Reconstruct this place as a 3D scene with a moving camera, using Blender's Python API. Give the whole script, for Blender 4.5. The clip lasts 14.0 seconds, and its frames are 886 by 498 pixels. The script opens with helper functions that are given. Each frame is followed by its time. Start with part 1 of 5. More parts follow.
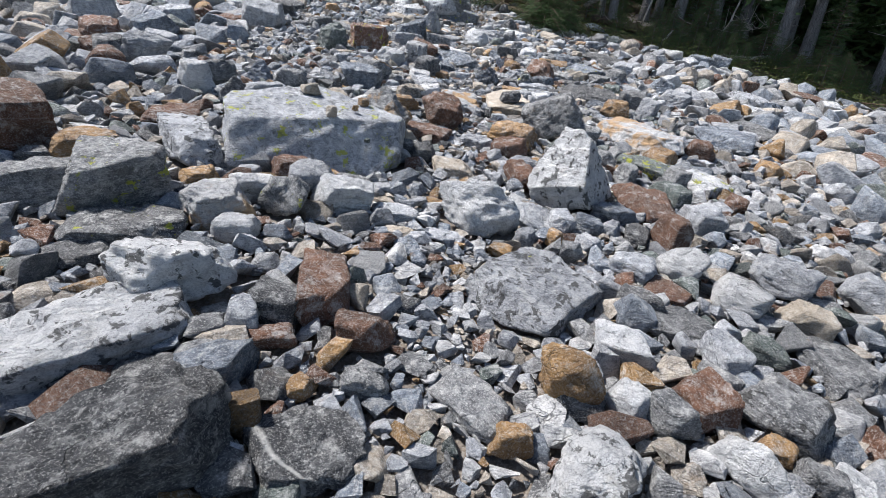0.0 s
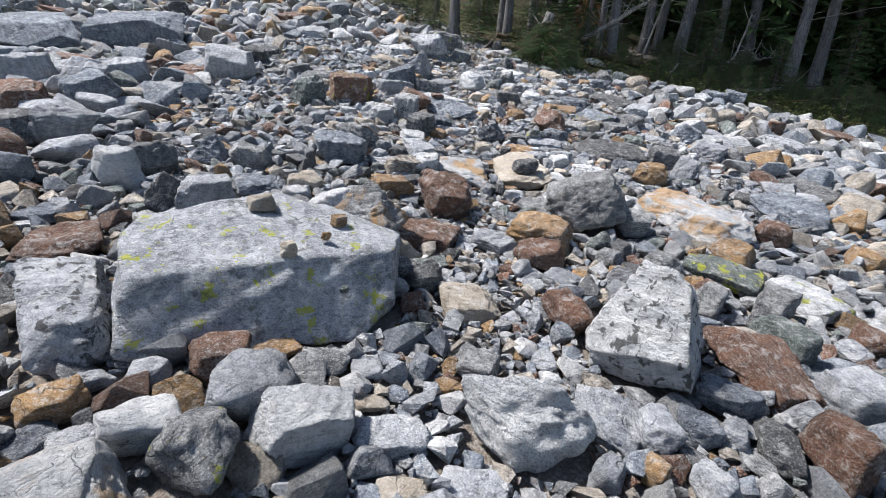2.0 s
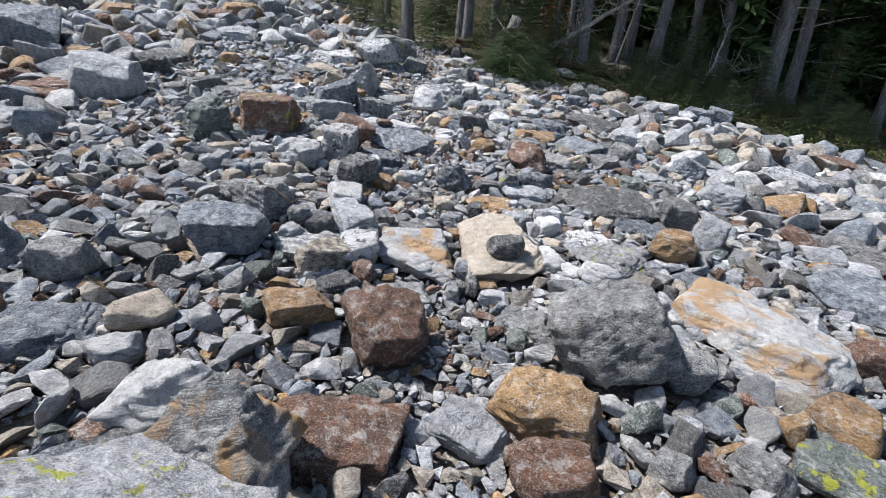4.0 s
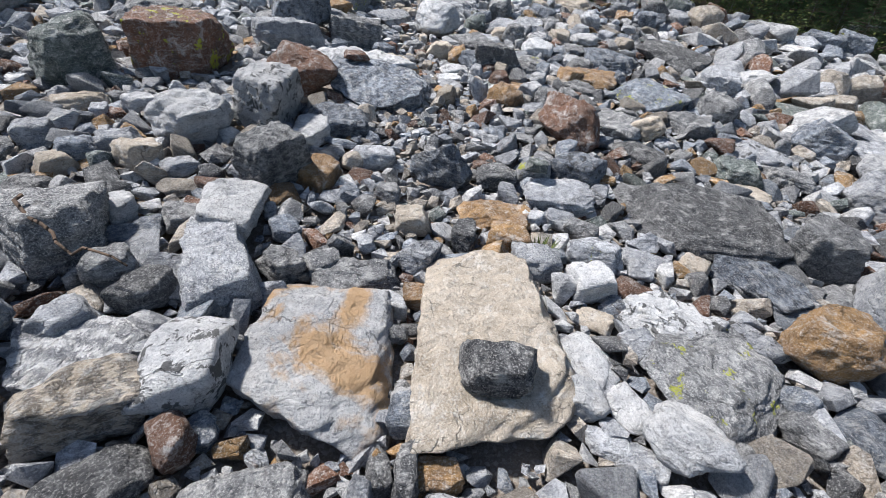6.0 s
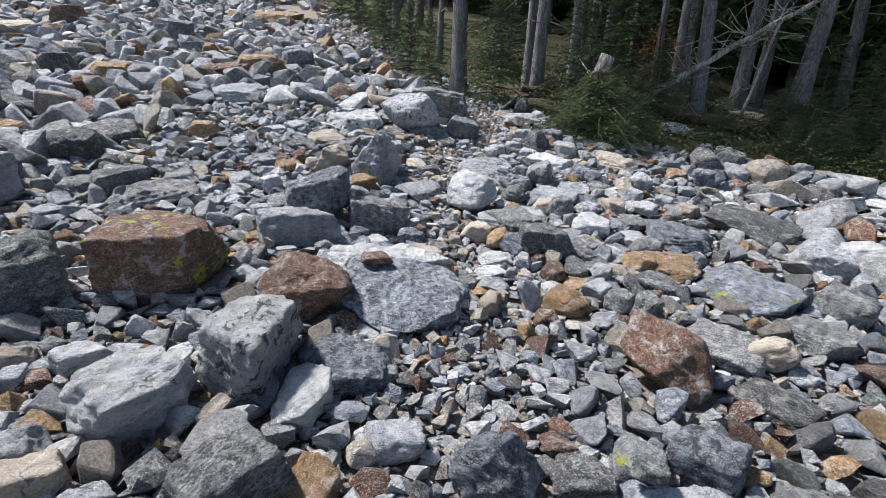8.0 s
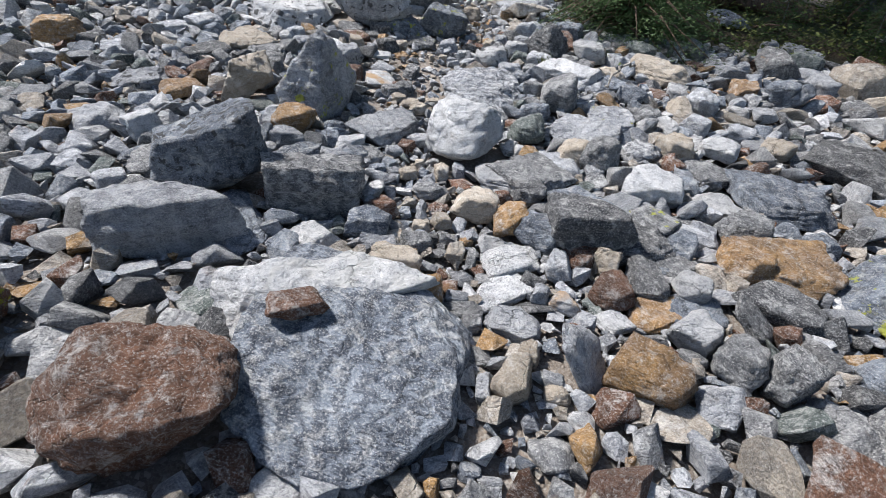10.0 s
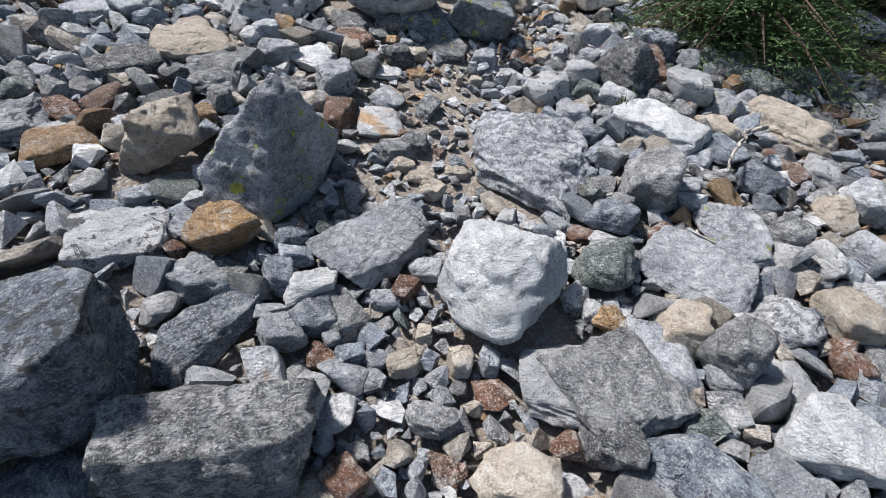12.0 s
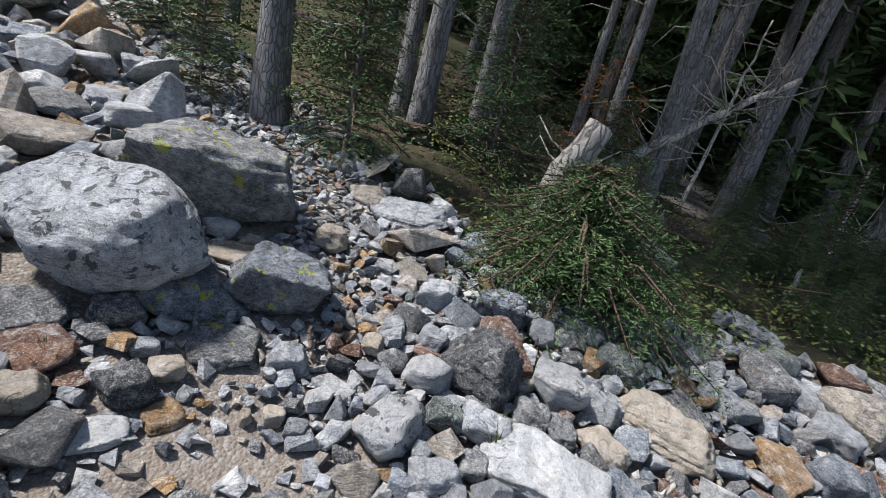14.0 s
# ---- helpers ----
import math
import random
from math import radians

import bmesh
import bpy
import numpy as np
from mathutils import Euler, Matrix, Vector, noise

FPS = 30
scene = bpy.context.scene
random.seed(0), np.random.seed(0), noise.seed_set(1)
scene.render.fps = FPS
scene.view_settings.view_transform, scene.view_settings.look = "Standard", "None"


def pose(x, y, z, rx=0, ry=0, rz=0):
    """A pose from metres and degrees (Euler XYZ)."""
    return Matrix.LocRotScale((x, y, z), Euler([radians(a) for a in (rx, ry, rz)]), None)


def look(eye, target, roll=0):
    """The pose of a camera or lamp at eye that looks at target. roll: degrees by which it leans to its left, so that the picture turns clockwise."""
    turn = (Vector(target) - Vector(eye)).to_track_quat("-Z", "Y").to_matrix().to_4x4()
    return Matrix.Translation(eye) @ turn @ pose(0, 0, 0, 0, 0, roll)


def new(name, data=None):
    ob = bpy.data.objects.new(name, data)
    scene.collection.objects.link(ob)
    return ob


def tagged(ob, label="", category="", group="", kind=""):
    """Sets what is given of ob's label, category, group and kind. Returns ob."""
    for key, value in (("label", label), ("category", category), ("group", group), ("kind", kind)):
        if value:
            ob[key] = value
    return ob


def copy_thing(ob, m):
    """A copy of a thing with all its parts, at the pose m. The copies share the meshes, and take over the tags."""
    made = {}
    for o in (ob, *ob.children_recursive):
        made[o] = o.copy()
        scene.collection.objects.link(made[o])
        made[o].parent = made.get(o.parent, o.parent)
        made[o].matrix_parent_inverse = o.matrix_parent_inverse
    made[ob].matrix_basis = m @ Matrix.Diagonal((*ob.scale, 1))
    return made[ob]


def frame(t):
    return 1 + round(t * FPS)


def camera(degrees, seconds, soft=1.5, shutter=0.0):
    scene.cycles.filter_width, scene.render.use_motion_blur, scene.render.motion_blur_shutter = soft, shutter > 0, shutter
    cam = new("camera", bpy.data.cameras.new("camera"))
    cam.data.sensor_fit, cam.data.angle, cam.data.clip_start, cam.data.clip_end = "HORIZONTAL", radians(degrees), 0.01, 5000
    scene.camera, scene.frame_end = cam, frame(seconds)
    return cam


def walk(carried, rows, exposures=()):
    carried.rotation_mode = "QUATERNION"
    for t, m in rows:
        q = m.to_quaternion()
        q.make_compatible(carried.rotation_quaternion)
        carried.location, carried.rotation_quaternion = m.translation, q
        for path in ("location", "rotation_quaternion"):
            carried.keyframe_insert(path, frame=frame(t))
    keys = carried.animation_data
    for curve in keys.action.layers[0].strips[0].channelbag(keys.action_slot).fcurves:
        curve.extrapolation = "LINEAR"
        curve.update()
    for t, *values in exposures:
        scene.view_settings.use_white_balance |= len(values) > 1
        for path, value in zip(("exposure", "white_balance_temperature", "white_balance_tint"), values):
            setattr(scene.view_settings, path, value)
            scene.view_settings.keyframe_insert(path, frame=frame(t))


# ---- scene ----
cam = camera(86.3, 14.0, soft=0.65)
PATH = [
    (0, (-0.208, 0.039, 1.726), (-0.112, 1.868, 0.922), 4.8),
    (0.5, (-0.393, 0.226, 2.069), (-0.293, 2.100, 1.379), 4.2),
    (1, (-0.341, 0.536, 2.037), (-0.236, 2.420, 1.373), 3.5),
    (1.5, (-0.204, 0.977, 2.033), (-0.087, 2.853, 1.349), 3.5),
    (2, (-0.321, 1.442, 2.032), (-0.193, 3.306, 1.319), 3.2),
    (2.5, (-0.349, 1.970, 2.050), (-0.198, 3.819, 1.304), 3.6),
    (3, (-0.325, 2.496, 2.066), (-0.073, 4.351, 1.363), 4.4),
    (3.5, (-0.333, 2.953, 2.204), (-0.042, 4.804, 1.504), 4.2),
    (3.7, (-0.274, 3.025, 2.280), (0.025, 4.873, 1.578), 4.0),
    (5.8, (0.501, 4.864, 2.272), (0.649, 6.610, 1.309), 4.1),
    (6, (0.488, 5.023, 2.289), (0.623, 6.738, 1.269), 4.6),
    (6.5, (0.384, 5.271, 2.373), (0.490, 6.939, 1.275), 5.6),
    (7, (0.380, 5.529, 2.378), (0.416, 7.302, 1.453), 3.6),
    (7.5, (0.482, 5.855, 2.534), (0.462, 7.709, 1.785), 2.3),
    (8, (0.406, 6.203, 2.595), (0.412, 8.117, 2.015), 2.1),
    (8.2, (0.383, 6.349, 2.642), (0.396, 8.255, 2.037), 1.9),
    (10.3, (0.418, 8.040, 2.562), (0.521, 9.763, 1.553), 2.0),
    (10.5, (0.492, 8.210, 2.560), (0.584, 9.912, 1.514), 2.6),
    (11, (0.526, 8.613, 2.638), (0.572, 10.246, 1.484), 5.0),
    (11.5, (0.264, 9.069, 2.710), (0.317, 10.696, 1.549), 5.6),
    (12, (0.394, 9.348, 2.881), (0.450, 10.981, 1.727), 5.6),
    (12.5, (0.596, 9.663, 2.968), (0.652, 11.306, 1.828), 6.2),
    (13, (0.503, 10.113, 2.982), (0.594, 11.782, 1.884), 7.4),
    (13.4, (0.444, 10.429, 3.113), (0.802, 12.138, 2.138), 11.7),
    (13.5, (0.419, 10.501, 3.129), (0.853, 12.220, 2.203), 12.1),
    (13.9, (0.425, 10.855, 3.303), (1.160, 12.569, 2.580), 14.2),
    (14, (0.373, 10.851, 3.340), (1.207, 12.563, 2.730), 14.0),
]
walk(cam, [(t, look(eye, target, roll)) for t, eye, target, roll in PATH])

# ---- light ----
world = bpy.data.worlds.new("sky")
scene.world = world
world.use_nodes = True
sky = world.node_tree.nodes.new("ShaderNodeTexSky")
sky.sky_type, sky.sun_disc = "NISHITA", False
SUN_UP, SUN_TURN = 57.0, -66.0  # degrees above the horizon, degrees from north (negative: west)
sky.sun_elevation, sky.sun_rotation = radians(SUN_UP), radians(SUN_TURN)
back = world.node_tree.nodes["Background"]
back.inputs["Strength"].default_value = 0.09
world.node_tree.links.new(sky.outputs["Color"], back.inputs["Color"])
sun = new("sun", bpy.data.lights.new("sun", "SUN"))
sun.data.energy, sun.data.angle, sun.data.color = 4.7, radians(5), (1.0, 0.97, 0.94)
sun.matrix_world = pose(0, 0, 20, 90 - SUN_UP, 0, 180 - SUN_TURN)
scene.view_settings.exposure = 0.8


# ---- materials ----
class Nodes:
    """A small helper to write a node material."""

    def __init__(self, name, rough=0.85):
        self.mat = bpy.data.materials.new(name)
        self.mat.use_nodes = True
        self.tree = self.mat.node_tree
        self.shader = self.tree.nodes["Principled BSDF"]
        self.shader.inputs["Roughness"].default_value = rough
        self.shader.inputs["Specular IOR Level"].default_value = 0.3

    def add(self, kind, **ins):
        node = self.tree.nodes.new("ShaderNode" + kind)
        for key, value in ins.items():
            self.put(node.inputs[key.replace("_", " ")], value)
        return node

    def put(self, socket, value):
        if isinstance(value, bpy.types.NodeSocket):
            self.tree.links.new(value, socket)
        elif isinstance(value, tuple) and len(value) == 3 and socket.type == "RGBA":
            socket.default_value = (*value, 1)
        else:
            socket.default_value = value

    def math(self, op, a, b=0.0, c=0.0):
        node = self.add("Math")
        node.operation = op
        for i, v in enumerate((a, b, c)):
            self.put(node.inputs[i], v)
        return node.outputs[0]

    def vec(self, op, a, b):
        node = self.add("VectorMath")
        node.operation = op
        self.put(node.inputs[0], a), self.put(node.inputs[1], b)
        return node.outputs[0]

    def noise(self, at, scale, detail=5.0, rough=0.6, warp=0.0):
        return self.add("TexNoise", Vector=at, Scale=scale, Detail=detail, Roughness=rough, Distortion=warp).outputs["Fac"]

    def step(self, value, lo, hi):
        return self.add("MapRange", Value=value, From_Min=lo, From_Max=hi).outputs[0]

    def mix(self, fac, a, b, blend="MIX"):
        node = self.add("Mix")
        node.data_type, node.blend_type = "RGBA", blend
        for i, v in ((0, fac), (6, a), (7, b)):
            self.put(node.inputs[i], v)
        return node.outputs[2]

    def finish(self, colour, height=None, strength=0.5, distance=0.02):
        self.put(self.shader.inputs["Base Color"], colour)
        if height is not None:
            bump = self.add("Bump", Height=height, Strength=strength, Distance=distance)
            self.put(self.shader.inputs["Normal"], bump.outputs[0])
        return self.mat


def stone_surface(n, at, rnd, base, alt, band=0.25, speck=0.35):
    """Colour and height of a broken rock face: cloudy tone, foliation bands, mineral grains."""
    tone = n.step(n.noise(at, 3.5, 7, 0.66, 0.7), 0.38, 0.6)
    colour = n.mix(tone, base, alt)
    wave = n.add("TexWave", Vector=n.vec("MULTIPLY", at, (0.5, 1.0, 1.7)), Scale=8.0, Distortion=11.0, Detail=5.0, Detail_Scale=1.8, Detail_Roughness=0.72)
    stripe = n.step(wave.outputs["Fac"], 0.3, 0.75)
    colour = n.mix(n.math("MULTIPLY", stripe, band), colour, n.mix(1.0, colour, (0.3, 0.31, 0.34), "MULTIPLY"))
    bloom = n.step(n.noise(at, 13.0, 8, 0.76, 0.3), 0.53, 0.62)
    colour = n.mix(n.math("MULTIPLY", bloom, 0.7), colour, n.mix(0.6, colour, (0.82, 0.81, 0.79)))
    layer = n.noise(n.vec("MULTIPLY", at, (3.0, 5.0, 34.0)), 1.6, 6, 0.7, 0.8)
    colour = n.mix(n.math("MULTIPLY", n.step(layer, 0.54, 0.66), 0.25 + band), colour, n.mix(1.0, colour, (0.42, 0.43, 0.46), "MULTIPLY"))
    colour = n.mix(n.math("MULTIPLY", n.step(layer, 0.44, 0.34), 0.2 + 0.6 * band), colour, n.mix(0.5, colour, (0.8, 0.8, 0.79)))
    grain = n.noise(at, 130.0, 4, 0.8)
    fleck = n.noise(at, 30.0, 6, 0.78)
    colour = n.mix(n.math("MULTIPLY", n.step(grain, 0.53, 0.6), 0.1 + speck * 0.75), colour, n.mix(1.0, colour, (0.25, 0.25, 0.27), "MULTIPLY"))
    colour = n.mix(n.math("MULTIPLY", n.step(fleck, 0.56, 0.64), 0.45 + 0.4 * speck), colour, n.mix(1.0, colour, (0.3, 0.3, 0.31), "MULTIPLY"))
    colour = n.mix(n.math("MULTIPLY", n.step(grain, 0.46, 0.39), 0.15 + speck * 0.7), colour, (0.78, 0.78, 0.76))
    crack = n.add("TexVoronoi", Vector=n.vec("ADD", n.vec("MULTIPLY", at, (1.0, 1.3, 2.2)), n.vec("MULTIPLY", n.add("TexNoise", Vector=at, Scale=5.0, Detail=5.0).outputs["Color"], (0.5, 0.5, 0.5))), Scale=3.2)
    crack.feature = "DISTANCE_TO_EDGE"
    split = n.math("MULTIPLY", n.step(crack.outputs["Distance"], 0.014, 0.002), n.step(n.noise(at, 3.0, 2), 0.53, 0.6))
    colour = n.mix(n.math("MULTIPLY", split, 0.5), colour, (0.05, 0.048, 0.045))
    colour = n.mix(n.math("MULTIPLY", n.step(fleck, 0.44, 0.36), 0.3 + 0.3 * speck), colour, n.mix(0.55, colour, (0.8, 0.8, 0.79)))
    dirt = n.step(n.noise(at, 9.0, 7, 0.72), 0.56, 0.7)
    colour = n.mix(n.math("MULTIPLY", dirt, 0.4), colour, n.mix(1.0, colour, (0.5, 0.43, 0.35), "MULTIPLY"))
    level = n.math("MULTIPLY_ADD", rnd, 0.4, 0.8)
    colour = n.mix(1.0, colour, n.add("CombineColor", Red=level, Green=level, Blue=level).outputs[0], "MULTIPLY")
    height = n.math("ADD", n.noise(at, 14.0, 9, 0.72, 0.5), n.math("ADD", n.math("MULTIPLY", grain, 0.3), n.math("MULTIPLY", fleck, 0.35)))
    height = n.math("ADD", height, n.math("MULTIPLY", wave.outputs["Fac"], 0.3 * band + 0.06))
    height = n.math("ADD", height, n.math("MULTIPLY", layer, 0.35))
    height = n.math("SUBTRACT", height, n.math("MULTIPLY", split, 0.5))
    return colour, height


def stone_material(name, base, alt, band, speck, extra=""):
    n = Nodes(name)
    rnd = n.add("ObjectInfo").outputs["Random"]
    spread = n.add("CombineXYZ", X=n.math("MULTIPLY", rnd, 37.0), Y=n.math("MULTIPLY", rnd, 91.0), Z=n.math("MULTIPLY", rnd, 53.0)).outputs[0]
    at = n.vec("ADD", n.add("TexCoord").outputs["Object"], spread)
    colour, height = stone_surface(n, at, rnd, base, alt, band, speck)
    if extra == "black":
        spot = n.step(n.noise(at, 14.0, 6, 0.66, 0.4), 0.555, 0.59)
        colour = n.mix(n.math("MULTIPLY", spot, 0.85), colour, (0.055, 0.055, 0.055))
    if extra in ("yellow", "black"):
        edge = 0.59 if extra == "yellow" else 0.72
        spot = n.step(n.noise(at, 9.0, 6, 0.7), edge, edge + 0.03)
        colour = n.mix(n.math("MULTIPLY", spot, 0.85), colour, (0.48, 0.5, 0.06))
    if extra == "yellow":
        spot = n.step(n.noise(at, 14.0, 5, 0.7), 0.56, 0.62)
        colour = n.mix(n.math("MULTIPLY", spot, 0.5), colour, (0.07, 0.07, 0.065))
    if extra == "stain":
        spot = n.step(n.noise(at, 2.6, 6, 0.6, 0.5), 0.5, 0.58)
        colour = n.mix(n.math("MULTIPLY", spot, 0.8), colour, (0.52, 0.31, 0.13))
    if extra == "vein":
        line = n.math("ABSOLUTE", n.math("SUBTRACT", n.noise(at, 1.1, 3, 0.45, 0.2), 0.5))
        colour = n.mix(n.math("MULTIPLY", n.step(line, 0.014, 0.004), 0.6), colour, (0.72, 0.71, 0.69))
    return n.finish(colour, height, 1.0, 0.05)


TONES = {
    "white": ((0.77, 0.765, 0.765), (0.52, 0.53, 0.555), 0.2, 0.38),
    "pale": ((0.57, 0.585, 0.62), (0.34, 0.355, 0.39), 0.35, 0.45),
    "grey": ((0.37, 0.37, 0.375), (0.2, 0.205, 0.215), 0.5, 0.4),
    "slate": ((0.33, 0.37, 0.43), (0.15, 0.175, 0.22), 0.5, 0.35),
    "dark": ((0.18, 0.18, 0.185), (0.075, 0.078, 0.086), 0.4, 0.35),
    "tan": ((0.6, 0.52, 0.43), (0.45, 0.38, 0.3), 0.12, 0.25),
    "ochre": ((0.5, 0.3, 0.13), (0.3, 0.185, 0.1), 0.3, 0.3),
    "rust": ((0.235, 0.115, 0.07), (0.15, 0.085, 0.06), 0.3, 0.25),
    "green": ((0.2, 0.235, 0.22), (0.1, 0.125, 0.12), 0.4, 0.4),
}
STONE = {}


def stone_skin(tone, extra):
    if (tone, extra) not in STONE:
        base, alt, band, speck = TONES[tone]
        if extra == "band":
            band = 0.8
        if extra == "speck":
            speck = 0.75
        STONE[tone, extra] = stone_material(" ".join((tone, extra, "rock")).replace("  ", " "), base, alt, band, speck, extra)
    return STONE[tone, extra]


def rubble_material(name, single, shares):
    """One skin for loose stones of mixed rock: each stone draws its own tone."""
    n = Nodes(name)
    rnd = n.add("ObjectInfo").outputs["Random"] if single else n.add("NewGeometry").outputs["Random Per Island"]
    spread = n.add("CombineXYZ", X=n.math("MULTIPLY", rnd, 37.0), Y=n.math("MULTIPLY", rnd, 91.0), Z=n.math("MULTIPLY", rnd, 53.0)).outputs[0]
    place = n.add("TexCoord").outputs["Object"] if single else n.add("NewGeometry").outputs["Position"]
    at = n.vec("ADD", place, spread)
    ramp = n.add("ValToRGB", Fac=rnd)
    ramp.color_ramp.interpolation = "CONSTANT"
    spots, start = ramp.color_ramp.elements, 0.0
    for i, (tone, share) in enumerate(shares):
        spot = spots[i] if i < 2 else spots.new(start)
        spot.position, spot.color = start, (*TONES[tone][0], 1)
        start += share
    base = ramp.outputs["Color"]
    alt = n.mix(1.0, base, (0.58, 0.59, 0.61), "MULTIPLY")
    own = n.math("FRACT", n.math("MULTIPLY", rnd, 61.7))
    colour, height = stone_surface(n, at, own, base, alt, 0.4, 0.35)
    spot = n.step(n.noise(at, 5.0, 6, 0.65, 0.5), 0.62, 0.7)
    colour = n.mix(n.math("MULTIPLY", spot, n.math("MULTIPLY", own, 0.6)), colour, (0.36, 0.22, 0.11))
    return n.finish(colour, height, 1.0, 0.04)


MIXED = (("pale", 0.23), ("slate", 0.14), ("grey", 0.13), ("white", 0.16), ("tan", 0.13), ("dark", 0.07), ("ochre", 0.045), ("rust", 0.055), ("green", 0.04))
WARM = (("pale", 0.28), ("tan", 0.26), ("white", 0.18), ("grey", 0.13), ("slate", 0.06), ("ochre", 0.05), ("rust", 0.04))
RUBBLE = rubble_material("mixed rubble", False, MIXED)
LOOSE = rubble_material("loose mixed stone", True, MIXED)
GRAVEL = rubble_material("warm trail gravel", False, WARM)


def soil_material():
    n = Nodes("gravelly soil", 0.95)
    at = n.add("NewGeometry").outputs["Position"]
    colour = n.mix(n.step(n.noise(at, 2.5, 6, 0.6), 0.35, 0.65), (0.2, 0.165, 0.135), (0.135, 0.115, 0.1))
    bits = n.add("TexVoronoi", Vector=at, Scale=70.0)
    grit = n.step(n.noise(at, 160.0, 3, 0.7), 0.5, 0.66)
    colour = n.mix(n.math("MULTIPLY", grit, 0.5), colour, (0.33, 0.31, 0.29))
    fine = n.add("SeparateColor", Color=bits.outputs["Color"]).outputs[0]
    colour = n.mix(n.step(fine, 0.72, 0.8), colour, (0.25, 0.23, 0.21))
    height = n.math("ADD", n.math("MULTIPLY", bits.outputs["Distance"], -0.8), n.noise(at, 60.0, 6, 0.7))
    return n.finish(colour, height, 0.8, 0.012)


def forest_floor_material():
    n = Nodes("forest floor duff", 1.0)
    at = n.add("NewGeometry").outputs["Position"]
    colour = n.mix(n.step(n.noise(at, 1.3, 6, 0.65), 0.42, 0.6), (0.075, 0.055, 0.035), (0.04, 0.055, 0.02))
    colour = n.mix(n.step(n.noise(at, 24.0, 6, 0.75), 0.55, 0.68), colour, (0.17, 0.14, 0.1))
    return n.finish(colour, n.noise(at, 20.0, 8, 0.75), 1.0, 0.05)


def bark_material(name, base, alt, scale=9.0):
    n = Nodes(name, 0.9)
    at = n.add("TexCoord").outputs["Object"]
    tall = n.vec("MULTIPLY", at, (1.0, 1.0, 0.22))
    plates = n.add("TexVoronoi", Vector=n.vec("ADD", tall, n.vec("MULTIPLY", n.add("TexNoise", Vector=at, Scale=6.0, Detail=4.0).outputs["Color"], (0.1, 0.1, 0.1))), Scale=scale * 3)
    plates.feature = "DISTANCE_TO_EDGE"
    crack = n.step(plates.outputs["Distance"], 0.0, 0.12)
    colour = n.mix(n.step(n.noise(tall, scale, 7, 0.7), 0.38, 0.62), base, alt)
    colour = n.mix(n.math("MULTIPLY", n.math("SUBTRACT", 1.0, crack), 0.6), colour, (0.035, 0.028, 0.024))
    return n.finish(colour, n.math("ADD", crack, n.noise(tall, scale * 5, 6, 0.7)), 0.8, 0.02)


def needle_material(name, base, alt):
    n = Nodes(name, 0.7)
    tone = n.add("NewGeometry").outputs["Random Per Island"]
    n.shader.inputs["Subsurface Weight"].default_value = 0.0
    return n.finish(n.mix(tone, base, alt))


SOIL, FLOOR = soil_material(), forest_floor_material()
BARK = bark_material("grey conifer bark", (0.24, 0.235, 0.24), (0.13, 0.124, 0.124))
DEADWOOD = bark_material("weathered silver wood", (0.46, 0.43, 0.39), (0.27, 0.24, 0.21), 5.0)
BROWNWOOD = bark_material("brown dead wood", (0.14, 0.095, 0.065), (0.075, 0.052, 0.04), 5.0)
NEEDLES = needle_material("fir needles", (0.03, 0.062, 0.022), (0.075, 0.125, 0.04))
DRY = needle_material("dry rust needles", (0.2, 0.075, 0.025), (0.3, 0.14, 0.05))
HERB = needle_material("undergrowth leaves", (0.045, 0.075, 0.02), (0.13, 0.14, 0.035))


# ---- ground ----
def ground_z(x, y):
    """The height of the talus slope: it climbs ahead and to the west, and falls away under the forest."""
    u, v = min(max(x, -7.0), 7.0), min(max(y, -3.0), 13.5)
    z = 0.3967 - 0.0755 * u + 0.1146 * v - 0.0027 * u * u + 0.0027 * u * v - 0.0042 * v * v + 0.00049 * v ** 3
    z -= 0.08 * math.exp(-(((x - trail_x(y)) / 0.7) ** 2))
    ahead = min(max(0.1146 + 0.0027 * u - 0.0084 * v + 0.00147 * v * v, 0.0), 0.3)
    aside = -0.1255 - 0.0054 * u + 0.0027 * v if x < 0 else -0.12
    return z + (x - u) * aside + (y - v) * ahead


EDGE = ((14.0, 9.8), (11.0, 10.4), (7.6, 11.6), (6.0, 12.35), (4.5, 12.95), (2.5, 13.2), (1.9, 14.3), (0.8, 15.7), (-0.8, 18.6), (-2.2, 22.2), (-4.5, 28.0), (-9.0, 36.0))


def forest_depth(x, y):
    """How far a place lies inside the forest, in metres (minus: out on the rocks)."""
    best, side = 1e9, -1
    for (ax, ay), (bx, by) in zip(EDGE, EDGE[1:]):
        dx, dy = bx - ax, by - ay
        s = min(max(((x - ax) * dx + (y - ay) * dy) / (dx * dx + dy * dy), 0), 1)
        px, py = x - ax - s * dx, y - ay - s * dy
        d = math.hypot(px, py)
        if d < best:
            best, side = d, (dy * px - dx * py) / math.hypot(dx, dy)
    return best if side > 0 else -best


def clearing(x, y):
    """A patch of bare gravelly ground between the trees."""
    return ((x - 7.3) / 1.5) ** 2 + ((y - 16.2) / 1.1) ** 2 < 1


